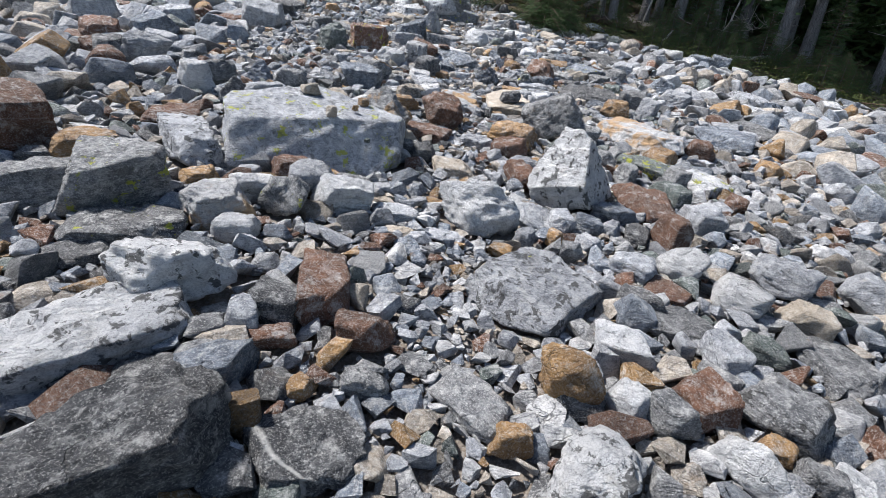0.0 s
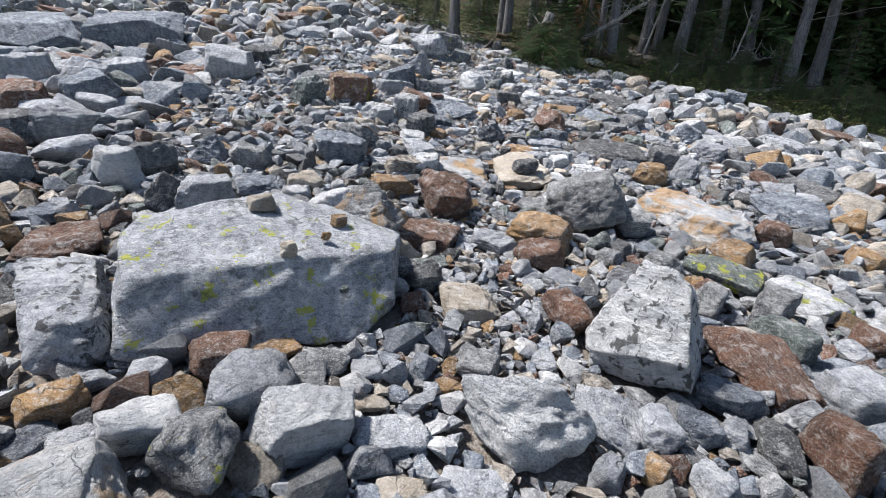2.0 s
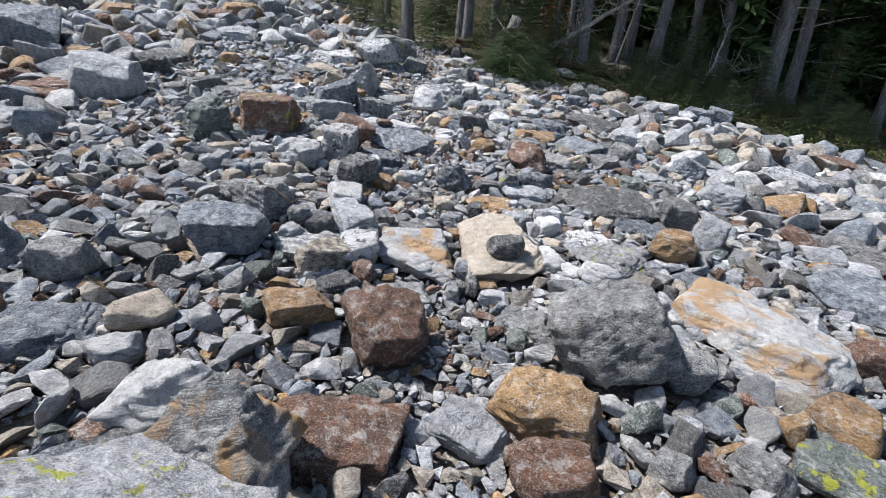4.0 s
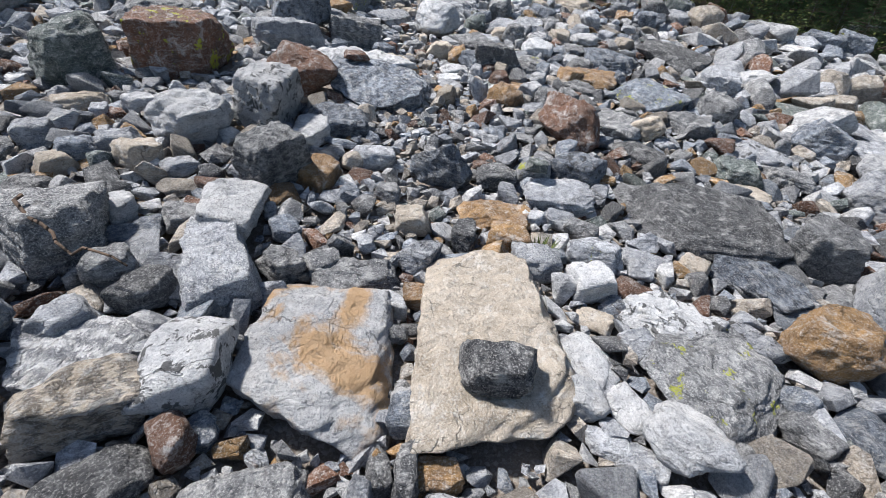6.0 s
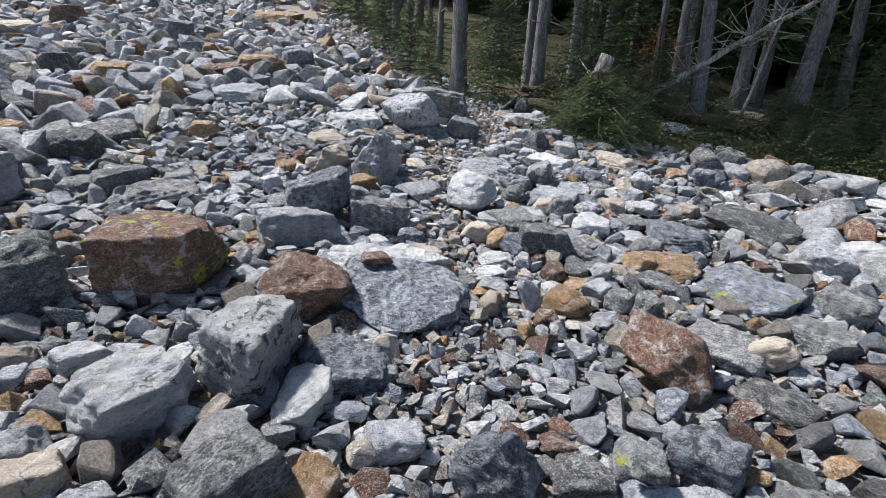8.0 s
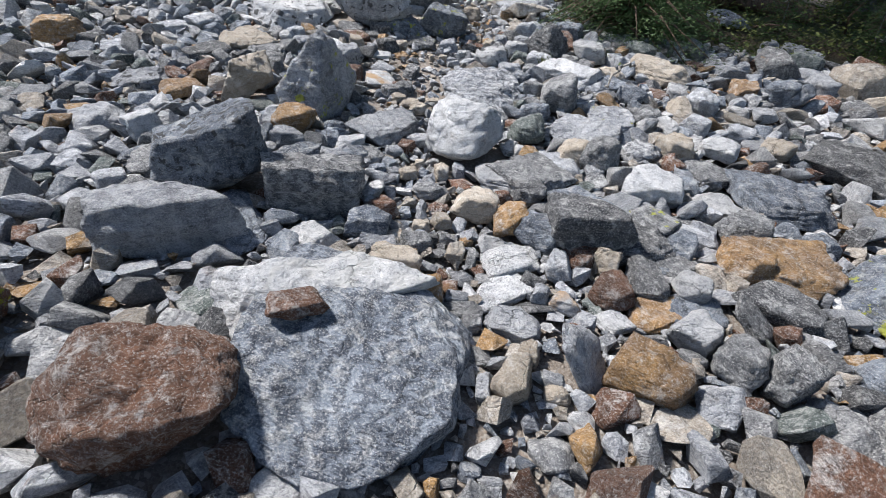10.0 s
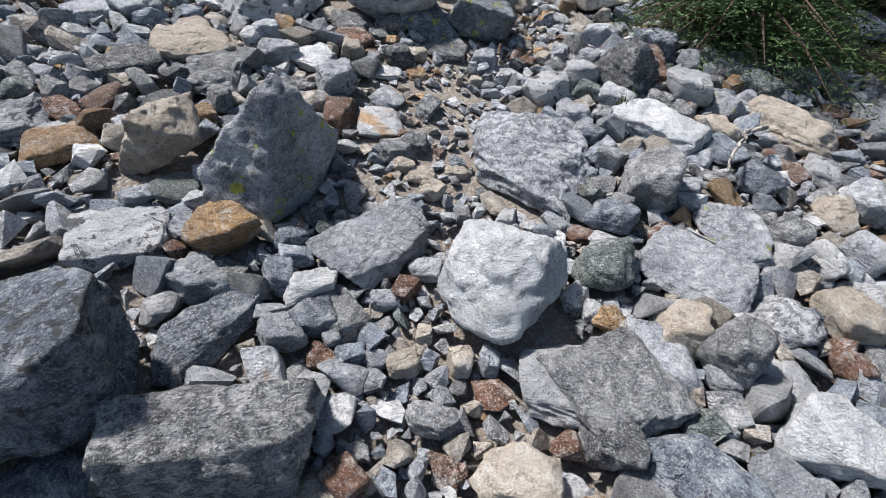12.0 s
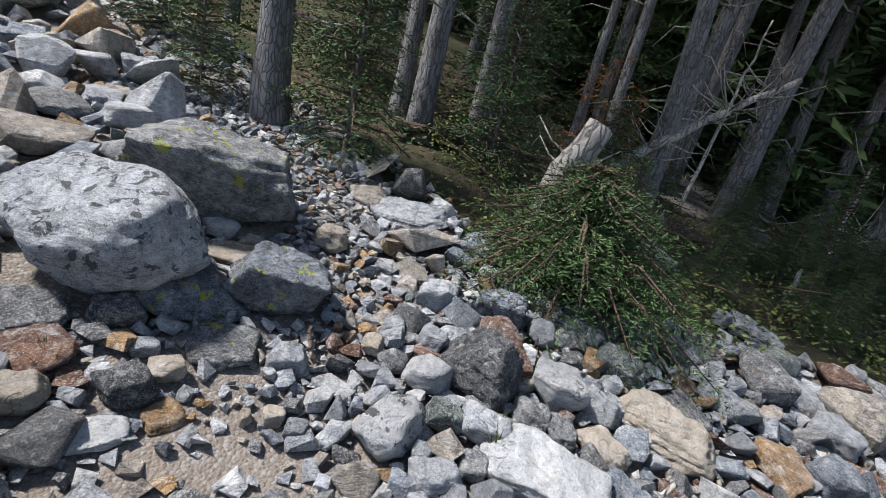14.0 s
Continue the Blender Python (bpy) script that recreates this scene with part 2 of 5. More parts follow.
def trail_x(y):
    """The middle line of the trodden trail."""
    spots = ((-3, -0.2), (1, 0.0), (3, 0.1), (4.5, 0.15), (5.5, 0.3), (7, 0.45), (9, 0.5), (11, 0.4), (12.2, 0.4), (13.2, 0.9), (14.2, 1.0), (16, 0.1), (19, -1.5), (30, -7))
    for (a, p), (b, q) in zip(spots, spots[1:]):
        if y <= b:
            return p + (q - p) * max((y - a) / (b - a), 0)
    return spots[-1][1]


def sheet(name, xs, ys, material, rough):
    verts = []
    for y in ys:
        for x in xs:
            calm = math.exp(-(((x - 0.3) / 0.6) ** 2 + ((y - 12.15) / 0.9) ** 2))  # the trodden bare patch is smooth
            verts.append((x, y, ground_z(x, y) - 0.03 * (1 - calm) + rough * (1 - 0.8 * calm) * noise.fractal((x * 0.9, y * 0.9, 3.1), 1.0, 2.0, 4)))
    w = len(xs)
    faces = [(i + j * w, i + 1 + j * w, i + 1 + (j + 1) * w, i + (j + 1) * w) for j in range(len(ys) - 1) for i in range(w - 1)]
    mesh = bpy.data.meshes.new(name)
    mesh.from_pydata(verts, [], faces)
    mesh.materials.append(material)
    mesh.polygons.foreach_set("use_smooth", [True] * len(faces))
    return new(name, mesh), mesh


def spaced(lo, hi, fine_lo, fine_hi, fine, coarse):
    out, v = [], lo
    while v < hi:
        out.append(v)
        v += fine if fine_lo <= v < fine_hi else coarse
    return out + [hi]


ground, mesh = sheet("ground", spaced(-400, 400, -16, 20, 0.25, 12), spaced(-196, 500, -4, 32, 0.25, 12), SOIL, 0.025)
mesh.materials.append(FLOOR)
for face in mesh.polygons:
    x, y = face.center.x, face.center.y
    if forest_depth(x, y) > -0.1 and not clearing(x, y):
        face.material_index = 1
tagged(ground, "brown gravelly soil under the talus and dark duff under the trees", "ground", kind="structure")


# ---- stones ----
def ball(level):
    bm = bmesh.new()
    bmesh.ops.create_icosphere(bm, subdivisions=level, radius=1)
    bm.verts.ensure_lookup_table()
    points = np.array([v.co for v in bm.verts])
    faces = [tuple(v.index for v in f.verts) for f in bm.faces]
    bm.free()
    return points / np.linalg.norm(points, axis=1)[:, None], faces


BALLS = {level: ball(level) for level in (4, 5, 6)}


def broken_rock(seed, form, size, level):
    """A rock cut by fracture planes, with worn edges and chipped, layered faces."""
    rng = np.random.RandomState(seed)
    way, faces = BALLS[level]

    def plane(n, d):
        n = np.array(n, float) + rng.normal(0, 0.13, 3)
        return n / np.linalg.norm(n), d

    sides = []
    if form in ("block", "slab"):
        turn = rng.uniform(-0.3, 0.3)
        for k in range(4):
            a = turn + k * math.pi / 2 + rng.uniform(-0.25, 0.25)
            sides.append(plane((math.cos(a), math.sin(a), rng.uniform(-0.1, 0.35)), rng.uniform(0.8, 1.0)))
        sides += [plane((0, 0, 1), 0.82), plane((0, 0, -1), 0.8)]
        cuts, reach = (13 if form == "block" else 14), (0.96, 1.2)
    elif form == "wedge":
        turn = rng.uniform(0, 6.28)
        for k in range(4):
            a = turn + k * math.pi / 2 + rng.uniform(-0.35, 0.35)
            sides.append(plane((math.cos(a), math.sin(a), rng.uniform(0.35, 0.9)), rng.uniform(0.6, 0.78)))
        sides.append(plane((0, 0, -1), 0.7))
        cuts, reach = 12, (0.84, 1.1)
    else:
        cuts, reach = 22, (0.84, 1.02)
    for _ in range(cuts):
        v = rng.normal(0, 1, 3)
        sides.append((v / np.linalg.norm(v), rng.uniform(*reach)))
    normals, far = np.array([s[0] for s in sides]), np.array([s[1] for s in sides])
    power = 22 if form == "round" else 110
    r = 1 / (np.sum((np.maximum(way @ normals.T, 0) / far) ** power, axis=1) ** (1 / power) + 1e-6)
    p = way * np.minimum(r, 1.7)[:, None]
    p = (p - (p.max(0) + p.min(0)) / 2) / (p.max(0) - p.min(0))
    size = np.array(size)
    p *= size
    grain = np.array([rng.uniform(-0.4, 0.4), rng.uniform(-0.4, 0.4), 1.0])
    scale, shift = 1 / size.mean(), rng.uniform(-50, 50, 3)
    lay = p @ (grain / np.linalg.norm(grain))
    chip = np.empty(len(p))
    for i, q in enumerate(p):
        s = q * scale + shift
        chip[i] = 0.035 * noise.noise(s * 2.1) + 0.04 * noise.ridged_multi_fractal(s * 3.0, 0.9, 2.1, 4, 1.0, 2.0) - 0.04 + 0.03 * noise.noise((s[0] * 3, s[1] * 3, lay[i] * scale * 24)) + 0.02 * noise.noise(s * 11)
    p += way * (chip * min(size.mean(), 0.42))[:, None]
    return p, faces


WORDS = {
    "white": "whitish", "pale": "pale grey gneiss", "grey": "mid-grey schist", "slate": "blue-grey schist", "dark": "dark grey",
    "tan": "cream-tan", "ochre": "ochre-orange", "rust": "rusty red-brown", "green": "dark green-grey",
}
FORMS = {"block": "angular block", "slab": "slab", "wedge": "pointed wedge", "round": "rounded boulder"}
MARKS = {"": "", "black": " spotted with black lichen", "yellow": " with yellow-green lichen", "stain": " with an orange iron stain", "vein": " crossed by pale veins", "band": " with striped foliation", "speck": " with salt-and-pepper speckle"}
PLACED, HEAPED = [], []


def stone(tone, form, x, y, size, turn, tilt=0, mark="", perched=False):
    """One rock of the talus, bedded in the stones round it."""
    w, d, h = size
    seed = len(PLACED) + 1
    points, faces = broken_rock(seed, form, size, 6 if max(w, d) > 0.85 else 5 if max(w, d) > 0.36 else 4)
    big = max(w, d)
    name = "boulder" if big > 0.5 else "rock" if big > 0.25 else "cobble"
    mesh = bpy.data.meshes.new(name)
    mesh.from_pydata(points.tolist(), [], faces)
    mesh.polygons.foreach_set("use_smooth", [True] * len(faces))
    mesh.materials.append(stone_skin(tone, mark))
    ob = new(name, mesh)
    slope = Vector((-(ground_z(x + 0.2, y) - ground_z(x - 0.2, y)) / 0.4, -(ground_z(x, y + 0.2) - ground_z(x, y - 0.2)) / 0.4, 1)).normalized()
    lean = Vector((0, 0, 1)).rotation_difference(slope).to_matrix().to_4x4()
    z = ground_z(x, y) + h * 0.40 + abs(math.sin(radians(tilt))) * w * 0.22
    if perched:
        under = [p for o in HEAPED if (o.location - Vector((x, y, z))).length < 0.9 for p in (o.matrix_basis @ v.co for v in o.data.vertices) if math.hypot(p.x - x, p.y - y) < 0.07]
        z = max([p.z for p in under] + [ground_z(x, y)]) + h * 0.38
    ob.matrix_world = Matrix.Translation((x, y, z)) @ lean @ pose(0, 0, 0, 0, 0, turn) @ pose(0, 0, 0, 0, -tilt, 0)
    where = "on a slab" if perched else ("bedded in rubble" if big > 0.5 else "among stones")
    tagged(ob, f"{WORDS[tone]} {FORMS[form]}{MARKS[mark]} {where}", name, f"{name}s of the talus slope")
    HEAPED.append(ob)
    PLACED.append((x, y, 0.0 if perched else w / 2, d / 2, radians(turn)))
    return ob


# the rocks that can be told apart: tone, form, place, size, turn, tilt, marks
stone("white", "slab", -1.37, 1.49, (0.67, 0.44, 0.15), 44, 0, "black")
stone("dark", "block", -0.97, 0.99, (0.58, 0.28, 0.26), 39, 0, "vein")
stone("dark", "slab", -0.52, 1.13, (0.37, 0.28, 0.08), 17, 0, "vein")
stone("white", "block", -1.22, 1.80, (0.50, 0.34, 0.28), 22, 0, "black")
stone("grey", "block", -1.88, 2.52, (0.53, 0.41, 0.35), 41, 0, "yellow")
stone("grey", "block", -2.23, 2.48, (0.42, 0.30, 0.22), 33, 0)
stone("dark", "slab", -1.65, 2.21, (0.55, 0.39, 0.12), 25, 0, "yellow")
stone("dark", "slab", -1.72, 1.99, (0.28, 0.26, 0.07), 47, 0)
stone("dark", "block", -0.78, 1.75, (0.26, 0.19, 0.15), 1, 0)
stone("rust", "block", -0.63, 1.95, (0.51, 0.23, 0.16), 98, 0)
stone("slate", "block", -0.87, 1.39, (0.28, 0.18, 0.14), 35, 0)
stone("white", "block", -1.15, 2.31, (0.24, 0.17, 0.13), 17, 0)
stone("white", "block", -1.32, 2.49, (0.41, 0.29, 0.22), 22, 0, "stain")
stone("rust", "block", -2.87, 3.07, (0.58, 0.46, 0.45), 41, 0)
stone("ochre", "slab", -2.57, 3.35, (0.33, 0.31, 0.08), 39, 0)
stone("pale", "slab", 0.39, 2.19, (0.66, 0.77, 0.16), -30, 0, "black")
stone("grey", "slab", 0.02, 1.44, (0.35, 0.25, 0.07), -37, 0)
stone("white", "round", 0.40, 1.11, (0.38, 0.25, 0.19), 36, 0, "black")
stone("ochre", "wedge", 0.38, 1.51, (0.27, 0.23, 0.25), -25, 40, "stain")
stone("dark", "block", 0.43, 1.43, (0.19, 0.14, 0.11), -24, 0)
stone("white", "block", 0.62, 1.42, (0.21, 0.17, 0.14), -27, 0)
stone("grey", "block", 0.75, 1.36, (0.20, 0.14, 0.15), -59, 0)
stone("rust", "block", 0.92, 1.46, (0.26, 0.21, 0.15), -81, 0)
stone("grey", "block", 1.22, 1.40, (0.33, 0.29, 0.18), -76, 0, "black")
stone("white", "round", 0.96, 1.19, (0.26, 0.16, 0.16), -47, 0)
stone("ochre", "block", 1.11, 1.27, (0.13, 0.10, 0.08), -45, 0)
stone("grey", "slab", 1.78, 1.80, (0.38, 0.38, 0.08), -69, 0)
stone("grey", "block", 1.19, 1.15, (0.17, 0.12, 0.10), -44, 0)
stone("white", "block", 1.50, 2.21, (0.28, 0.22, 0.18), -45, 0)
stone("white", "round", 1.30, 2.47, (0.27, 0.21, 0.22), -35, 0)
stone("pale", "block", 1.01, 2.44, (0.27, 0.19, 0.14), -27, 0)
stone("dark", "block", 0.93, 2.09, (0.26, 0.17, 0.13), -26, 0)
stone("rust", "slab", 1.14, 2.28, (0.28, 0.23, 0.06), -35, 0)
stone("grey", "slab", 1.08, 1.99, (0.30, 0.28, 0.07), -22, 0)
stone("pale", "block", 1.16, 1.72, (0.24, 0.17, 0.15), -85, 0)
stone("white", "block", 0.71, 1.75, (0.29, 0.19, 0.14), -31, 0)
stone("tan", "block", 1.80, 2.09, (0.27, 0.20, 0.17), -44, 0)
stone("pale", "block", 2.47, 2.41, (0.33, 0.25, 0.20), -44, 0)
stone("green", "block", 1.40, 1.80, (0.20, 0.15, 0.12), -36, 0)
stone("rust", "block", -0.41, 1.67, (0.26, 0.17, 0.14), 0, 0)
stone("ochre", "block", -0.59, 1.37, (0.12, 0.10, 0.08), 12, 0)
stone("grey", "block", -0.38, 1.43, (0.18, 0.12, 0.10), 6, 0)
stone("ochre", "block", 0.14, 1.27, (0.17, 0.15, 0.11), 16, 0, "stain")
stone("pale", "slab", -0.99, 3.86, (1.48, 1.25, 0.44), 15, 0, "yellow")
stone("pale", "block", -1.85, 3.34, (0.80, 0.37, 0.24), 117, 0, "black")
stone("ochre", "block", -1.58, 2.88, (0.22, 0.16, 0.13), 36, 0)
stone("pale", "round", -0.94, 3.00, (0.33, 0.34, 0.23), 29, 15)
stone("white", "block", -1.22, 2.76, (0.25, 0.21, 0.20), 34, 0)
stone("grey", "wedge", -1.02, 2.66, (0.29, 0.32, 0.17), 33, 45, "yellow")
stone("white", "block", -0.70, 2.84, (0.39, 0.25, 0.21), 22, 0)
stone("grey", "slab", -0.69, 3.26, (0.22, 0.16, 0.05), 3, 0)
stone("rust", "block", -1.10, 3.15, (0.25, 0.22, 0.17), 20, 0)
stone("ochre", "slab", -0.92, 3.30, (0.23, 0.19, 0.05), 16, 0)
stone("pale", "slab", -0.39, 2.90, (0.29, 0.21, 0.07), 14, 0, "speck")
stone("white", "wedge", 0.15, 2.92, (0.58, 0.34, 0.34), -14, -12, "speck")
stone("pale", "slab", 0.55, 3.03, (0.37, 0.32, 0.08), -52, -20)
stone("white", "wedge", 0.89, 3.54, (0.87, 0.70, 0.56), -73, 10, "black")
stone("rust", "block", 0.58, 3.80, (0.29, 0.23, 0.16), -60, -20)
stone("tan", "slab", 0.02, 3.89, (0.41, 0.36, 0.10), -9, 0)
stone("rust", "slab", 1.49, 3.37, (0.57, 0.43, 0.13), -80, -10)
stone("rust", "block", 1.39, 2.83, (0.32, 0.17, 0.26), -85, 0)
stone("green", "block", 1.73, 3.59, (0.36, 0.26, 0.20), -51, 0)
stone("white", "slab", 2.27, 4.15, (0.55, 0.35, 0.14), -76, 0, "yellow")
stone("green", "slab", 1.88, 4.40, (0.54, 0.43, 0.12), -40, 0, "yellow")
stone("slate", "block", 1.14, 3.13, (0.34, 0.19, 0.15), -31, 0)
stone("dark", "block", 1.22, 2.92, (0.36, 0.18, 0.10), -104, 0)
stone("slate", "block", 0.91, 2.96, (0.20, 0.15, 0.12), -18, 0)
stone("pale", "block", 0.70, 2.97, (0.25, 0.17, 0.16), -82, 0)
stone("pale", "block", 0.82, 2.71, (0.17, 0.14, 0.10), -67, 0)
stone("grey", "slab", 1.08, 2.82, (0.17, 0.10, 0.04), -48, 0)
stone("slate", "slab", -1.58, 5.28, (0.43, 0.43, 0.10), 19, 0)
stone("rust", "slab", -2.31, 4.04, (0.49, 0.44, 0.12), 52, 0)
stone("slate", "slab", -2.68, 4.44, (0.30, 0.28, 0.07), 57, 0)
stone("white", "block", -2.52, 5.05, (0.33, 0.23, 0.34), -5, 0)
stone("grey", "round", -2.47, 5.34, (0.44, 0.33, 0.31), 25, 0)
stone("pale", "round", -3.42, 5.90, (0.49, 0.36, 0.42), 49, 0)
stone("slate", "block", -4.19, 7.54, (0.63, 0.47, 0.36), 34, 15)
stone("white", "slab", -5.93, 8.87, (0.72, 0.67, 0.19), 32, 0)
stone("slate", "slab", -6.35, 12.93, (1.52, 1.38, 0.38), 11, 0)
stone("rust", "slab", -3.94, 9.62, (0.69, 0.61, 0.17), 10, 0)
stone("pale", "slab", -3.67, 8.29, (0.65, 0.63, 0.16), 23, 0)
stone("grey", "block", -3.53, 10.18, (0.59, 0.45, 0.41), 20, 0)
stone("rust", "slab", -5.85, 9.75, (0.81, 0.73, 0.20), 29, 0)
stone("pale", "block", 1.79, 3.17, (0.32, 0.24, 0.23), -60, 0)
stone("ochre", "block", 3.38, 4.86, (0.28, 0.21, 0.18), -55, 0)
stone("white", "wedge", -0.87, 4.76, (0.47, 0.34, 0.30), 9, -10)
stone("grey", "wedge", -0.63, 4.49, (0.53, 0.41, 0.41), 6, 18, "stain")
stone("ochre", "block", -0.51, 5.43, (0.37, 0.26, 0.20), 5, 0)
stone("rust", "slab", -0.26, 4.68, (0.54, 0.38, 0.12), -6, 0)
stone("tan", "block", -0.44, 4.35, (0.35, 0.21, 0.16), 1, 0)
stone("rust", "block", -0.08, 5.32, (0.49, 0.40, 0.27), -52, -18)
stone("ochre", "block", 0.66, 4.81, (0.51, 0.39, 0.23), -35, -5)
stone("rust", "block", 0.57, 4.47, (0.35, 0.26, 0.21), -25, 0)
stone("grey", "block", 1.08, 5.15, (0.59, 0.49, 0.41), -26, 28)
stone("white", "slab", 2.23, 5.39, (0.99, 0.82, 0.21), -59, 0, "stain")
stone("ochre", "block", 2.25, 6.43, (0.37, 0.29, 0.26), -25, 0)
stone("slate", "slab", 3.50, 5.92, (0.85, 0.70, 0.21), -70, 0)
stone("grey", "block", 1.44, 5.01, (0.30, 0.27, 0.24), -39, 0, "speck")
stone("ochre", "block", 2.15, 4.71, (0.36, 0.32, 0.17), -68, 0)
stone("rust", "block", 2.77, 5.16, (0.31, 0.24, 0.22), -46, 0)
stone("pale", "slab", 0.65, 4.24, (0.28, 0.21, 0.07), -64, 0)
stone("white", "block", 0.82, 4.15, (0.14, 0.11, 0.09), -43, 0)
stone("rust", "block", 1.60, 4.11, (0.21, 0.16, 0.12), -70, 0)
stone("grey", "block", 1.45, 4.44, (0.27, 0.19, 0.14), -44, 0)
stone("grey", "block", 1.07, 4.47, (0.20, 0.15, 0.13), -34, 0)
stone("dark", "block", -0.25, 4.04, (0.26, 0.18, 0.16), 52, 0)
stone("dark", "block", -0.38, 4.10, (0.25, 0.17, 0.14), 9, 0)
stone("white", "round", -0.42, 3.93, (0.17, 0.15, 0.13), -3, 0)
stone("pale", "slab", 0.29, 4.75, (0.38, 0.28, 0.09), -54, 0)
stone("pale", "block", -1.79, 4.73, (0.37, 0.31, 0.29), 32, 0)
stone("dark", "wedge", -2.03, 4.72, (0.29, 0.23, 0.32), 40, 0)
stone("grey", "block", -1.78, 5.75, (0.36, 0.27, 0.23), 4, 0)
stone("white", "block", -1.23, 5.08, (0.23, 0.17, 0.13), 27, 0)
stone("tan", "block", -1.23, 5.35, (0.29, 0.21, 0.16), 27, 0)
stone("grey", "slab", 0.77, 5.51, (0.39, 0.33, 0.09), -23, 0)
stone("rust", "slab", -3.92, 9.40, (0.67, 0.62, 0.17), 20, 0)
stone("slate", "wedge", -2.18, 5.84, (0.37, 0.28, 0.25), 32, 0)
stone("white", "slab", 5.27, 8.22, (0.61, 0.52, 0.14), -39, 0, "black")
stone("dark", "slab", 2.13, 7.35, (0.88, 0.66, 0.18), -25, 0)
stone("slate", "block", 6.67, 12.11, (0.49, 0.37, 0.29), -41, 0)
stone("pale", "slab", 5.64, 8.89, (1.01, 0.84, 0.22), -45, 0, "black")
stone("grey", "slab", 4.48, 6.94, (0.53, 0.46, 0.13), -51, 0)
stone("rust", "slab", 7.67, 10.18, (0.82, 0.69, 0.19), -42, 0)
stone("pale", "slab", -0.35, 15.60, (0.34, 0.26, 0.12), 20, 0)
stone("slate", "block", -1.06, 6.17, (0.51, 0.38, 0.30), 4, 0)
stone("grey", "block", -0.93, 6.75, (0.42, 0.44, 0.30), 40, 0, "speck")
stone("white", "block", -0.36, 7.08, (0.49, 0.29, 0.18), 97, 0, "speck")
stone("pale", "block", -0.28, 6.70, (0.52, 0.31, 0.19), 106, 0, "speck")
stone("grey", "block", -0.27, 7.48, (0.37, 0.24, 0.30), 57, 10, "band")
stone("ochre", "block", -0.05, 7.56, (0.32, 0.21, 0.12), 79, 0)
stone("white", "block", -0.49, 8.21, (0.53, 0.36, 0.38), 79, 0, "black")
stone("white", "block", -0.84, 7.88, (0.46, 0.35, 0.28), 44, 0)
stone("white", "block", -0.19, 8.02, (0.37, 0.24, 0.14), 88, 0)
stone("slate", "slab", -0.07, 8.28, (0.54, 0.38, 0.12), -2, 0, "band")
stone("rust", "round", -0.39, 8.80, (0.52, 0.38, 0.35), 13, 0)
stone("rust", "block", -1.27, 8.94, (0.71, 0.54, 0.44), 25, 0, "yellow")
stone("green", "block", -1.85, 8.51, (0.46, 0.39, 0.44), 39, 0)
stone("slate", "slab", 0.13, 9.06, (0.91, 0.85, 0.20), -25, 0, "band")
stone("white", "slab", 0.19, 6.35, (0.79, 0.57, 0.13), 86, 0, "stain")
stone("tan", "slab", 0.82, 6.41, (1.01, 0.63, 0.15), 89, 0)
stone("white", "slab", -0.61, 6.21, (0.37, 0.42, 0.08), 85, 0, "band")
stone("white", "round", -0.23, 6.19, (0.35, 0.35, 0.25), 29, 0, "black")
stone("tan", "block", -0.45, 6.01, (0.34, 0.20, 0.19), 27, 0, "band")
stone("grey", "slab", 1.68, 6.29, (0.52, 0.61, 0.10), -63, 0, "yellow")
stone("white", "slab", 1.62, 6.58, (0.45, 0.28, 0.10), -27, 0, "black")
stone("slate", "slab", 2.22, 6.89, (0.43, 0.35, 0.10), -70, 0, "band")
stone("white", "block", 1.33, 6.78, (0.24, 0.20, 0.16), -4, 0)
stone("rust", "slab", 1.54, 6.79, (0.21, 0.17, 0.05), -48, 0)
stone("white", "slab", 1.18, 6.35, (0.31, 0.24, 0.05), -85, 0)
stone("white", "block", 1.12, 6.17, (0.18, 0.14, 0.11), -20, 0)
stone("white", "slab", 1.29, 6.17, (0.22, 0.15, 0.03), -93, 0)
stone("pale", "slab", 1.34, 7.55, (0.42, 0.33, 0.10), -17, 0)
stone("slate", "block", 1.52, 7.81, (0.33, 0.25, 0.19), -32, 0, "black")
stone("pale", "block", 1.23, 7.79, (0.24, 0.19, 0.17), -24, 0, "yellow")
stone("slate", "wedge", 0.68, 7.74, (0.40, 0.30, 0.25), -8, -20, "band")
stone("dark", "block", 0.99, 7.72, (0.26, 0.17, 0.13), -5, 0)
stone("pale", "block", 1.08, 6.91, (0.26, 0.18, 0.14), -20, 0, "speck")
stone("pale", "block", 1.40, 6.99, (0.30, 0.19, 0.15), -14, 0, "yellow")
stone("slate", "slab", -0.73, 6.88, (0.27, 0.17, 0.06), 33, 0)
stone("grey", "block", -0.67, 6.60, (0.20, 0.19, 0.16), 35, 0)
stone("dark", "block", -0.51, 6.50, (0.23, 0.17, 0.14), 60, 0)
stone("grey", "slab", 0.24, 6.80, (0.39, 0.31, 0.09), 17, 0)
stone("grey", "block", -0.07, 6.77, (0.20, 0.16, 0.13), 22, 0, "band")
stone("grey", "block", 0.10, 6.83, (0.17, 0.12, 0.09), 39, 0)
stone("pale", "block", 0.53, 6.96, (0.24, 0.17, 0.13), 49, 0, "band")
stone("tan", "block", 0.50, 7.23, (0.20, 0.17, 0.15), -6, 0)
stone("ochre", "slab", 0.92, 7.35, (0.46, 0.28, 0.09), -20, 0)
stone("ochre", "block", 0.99, 7.12, (0.22, 0.16, 0.13), -15, 0)
stone("green", "block", 2.74, 8.04, (0.37, 0.26, 0.18), -34, 0)
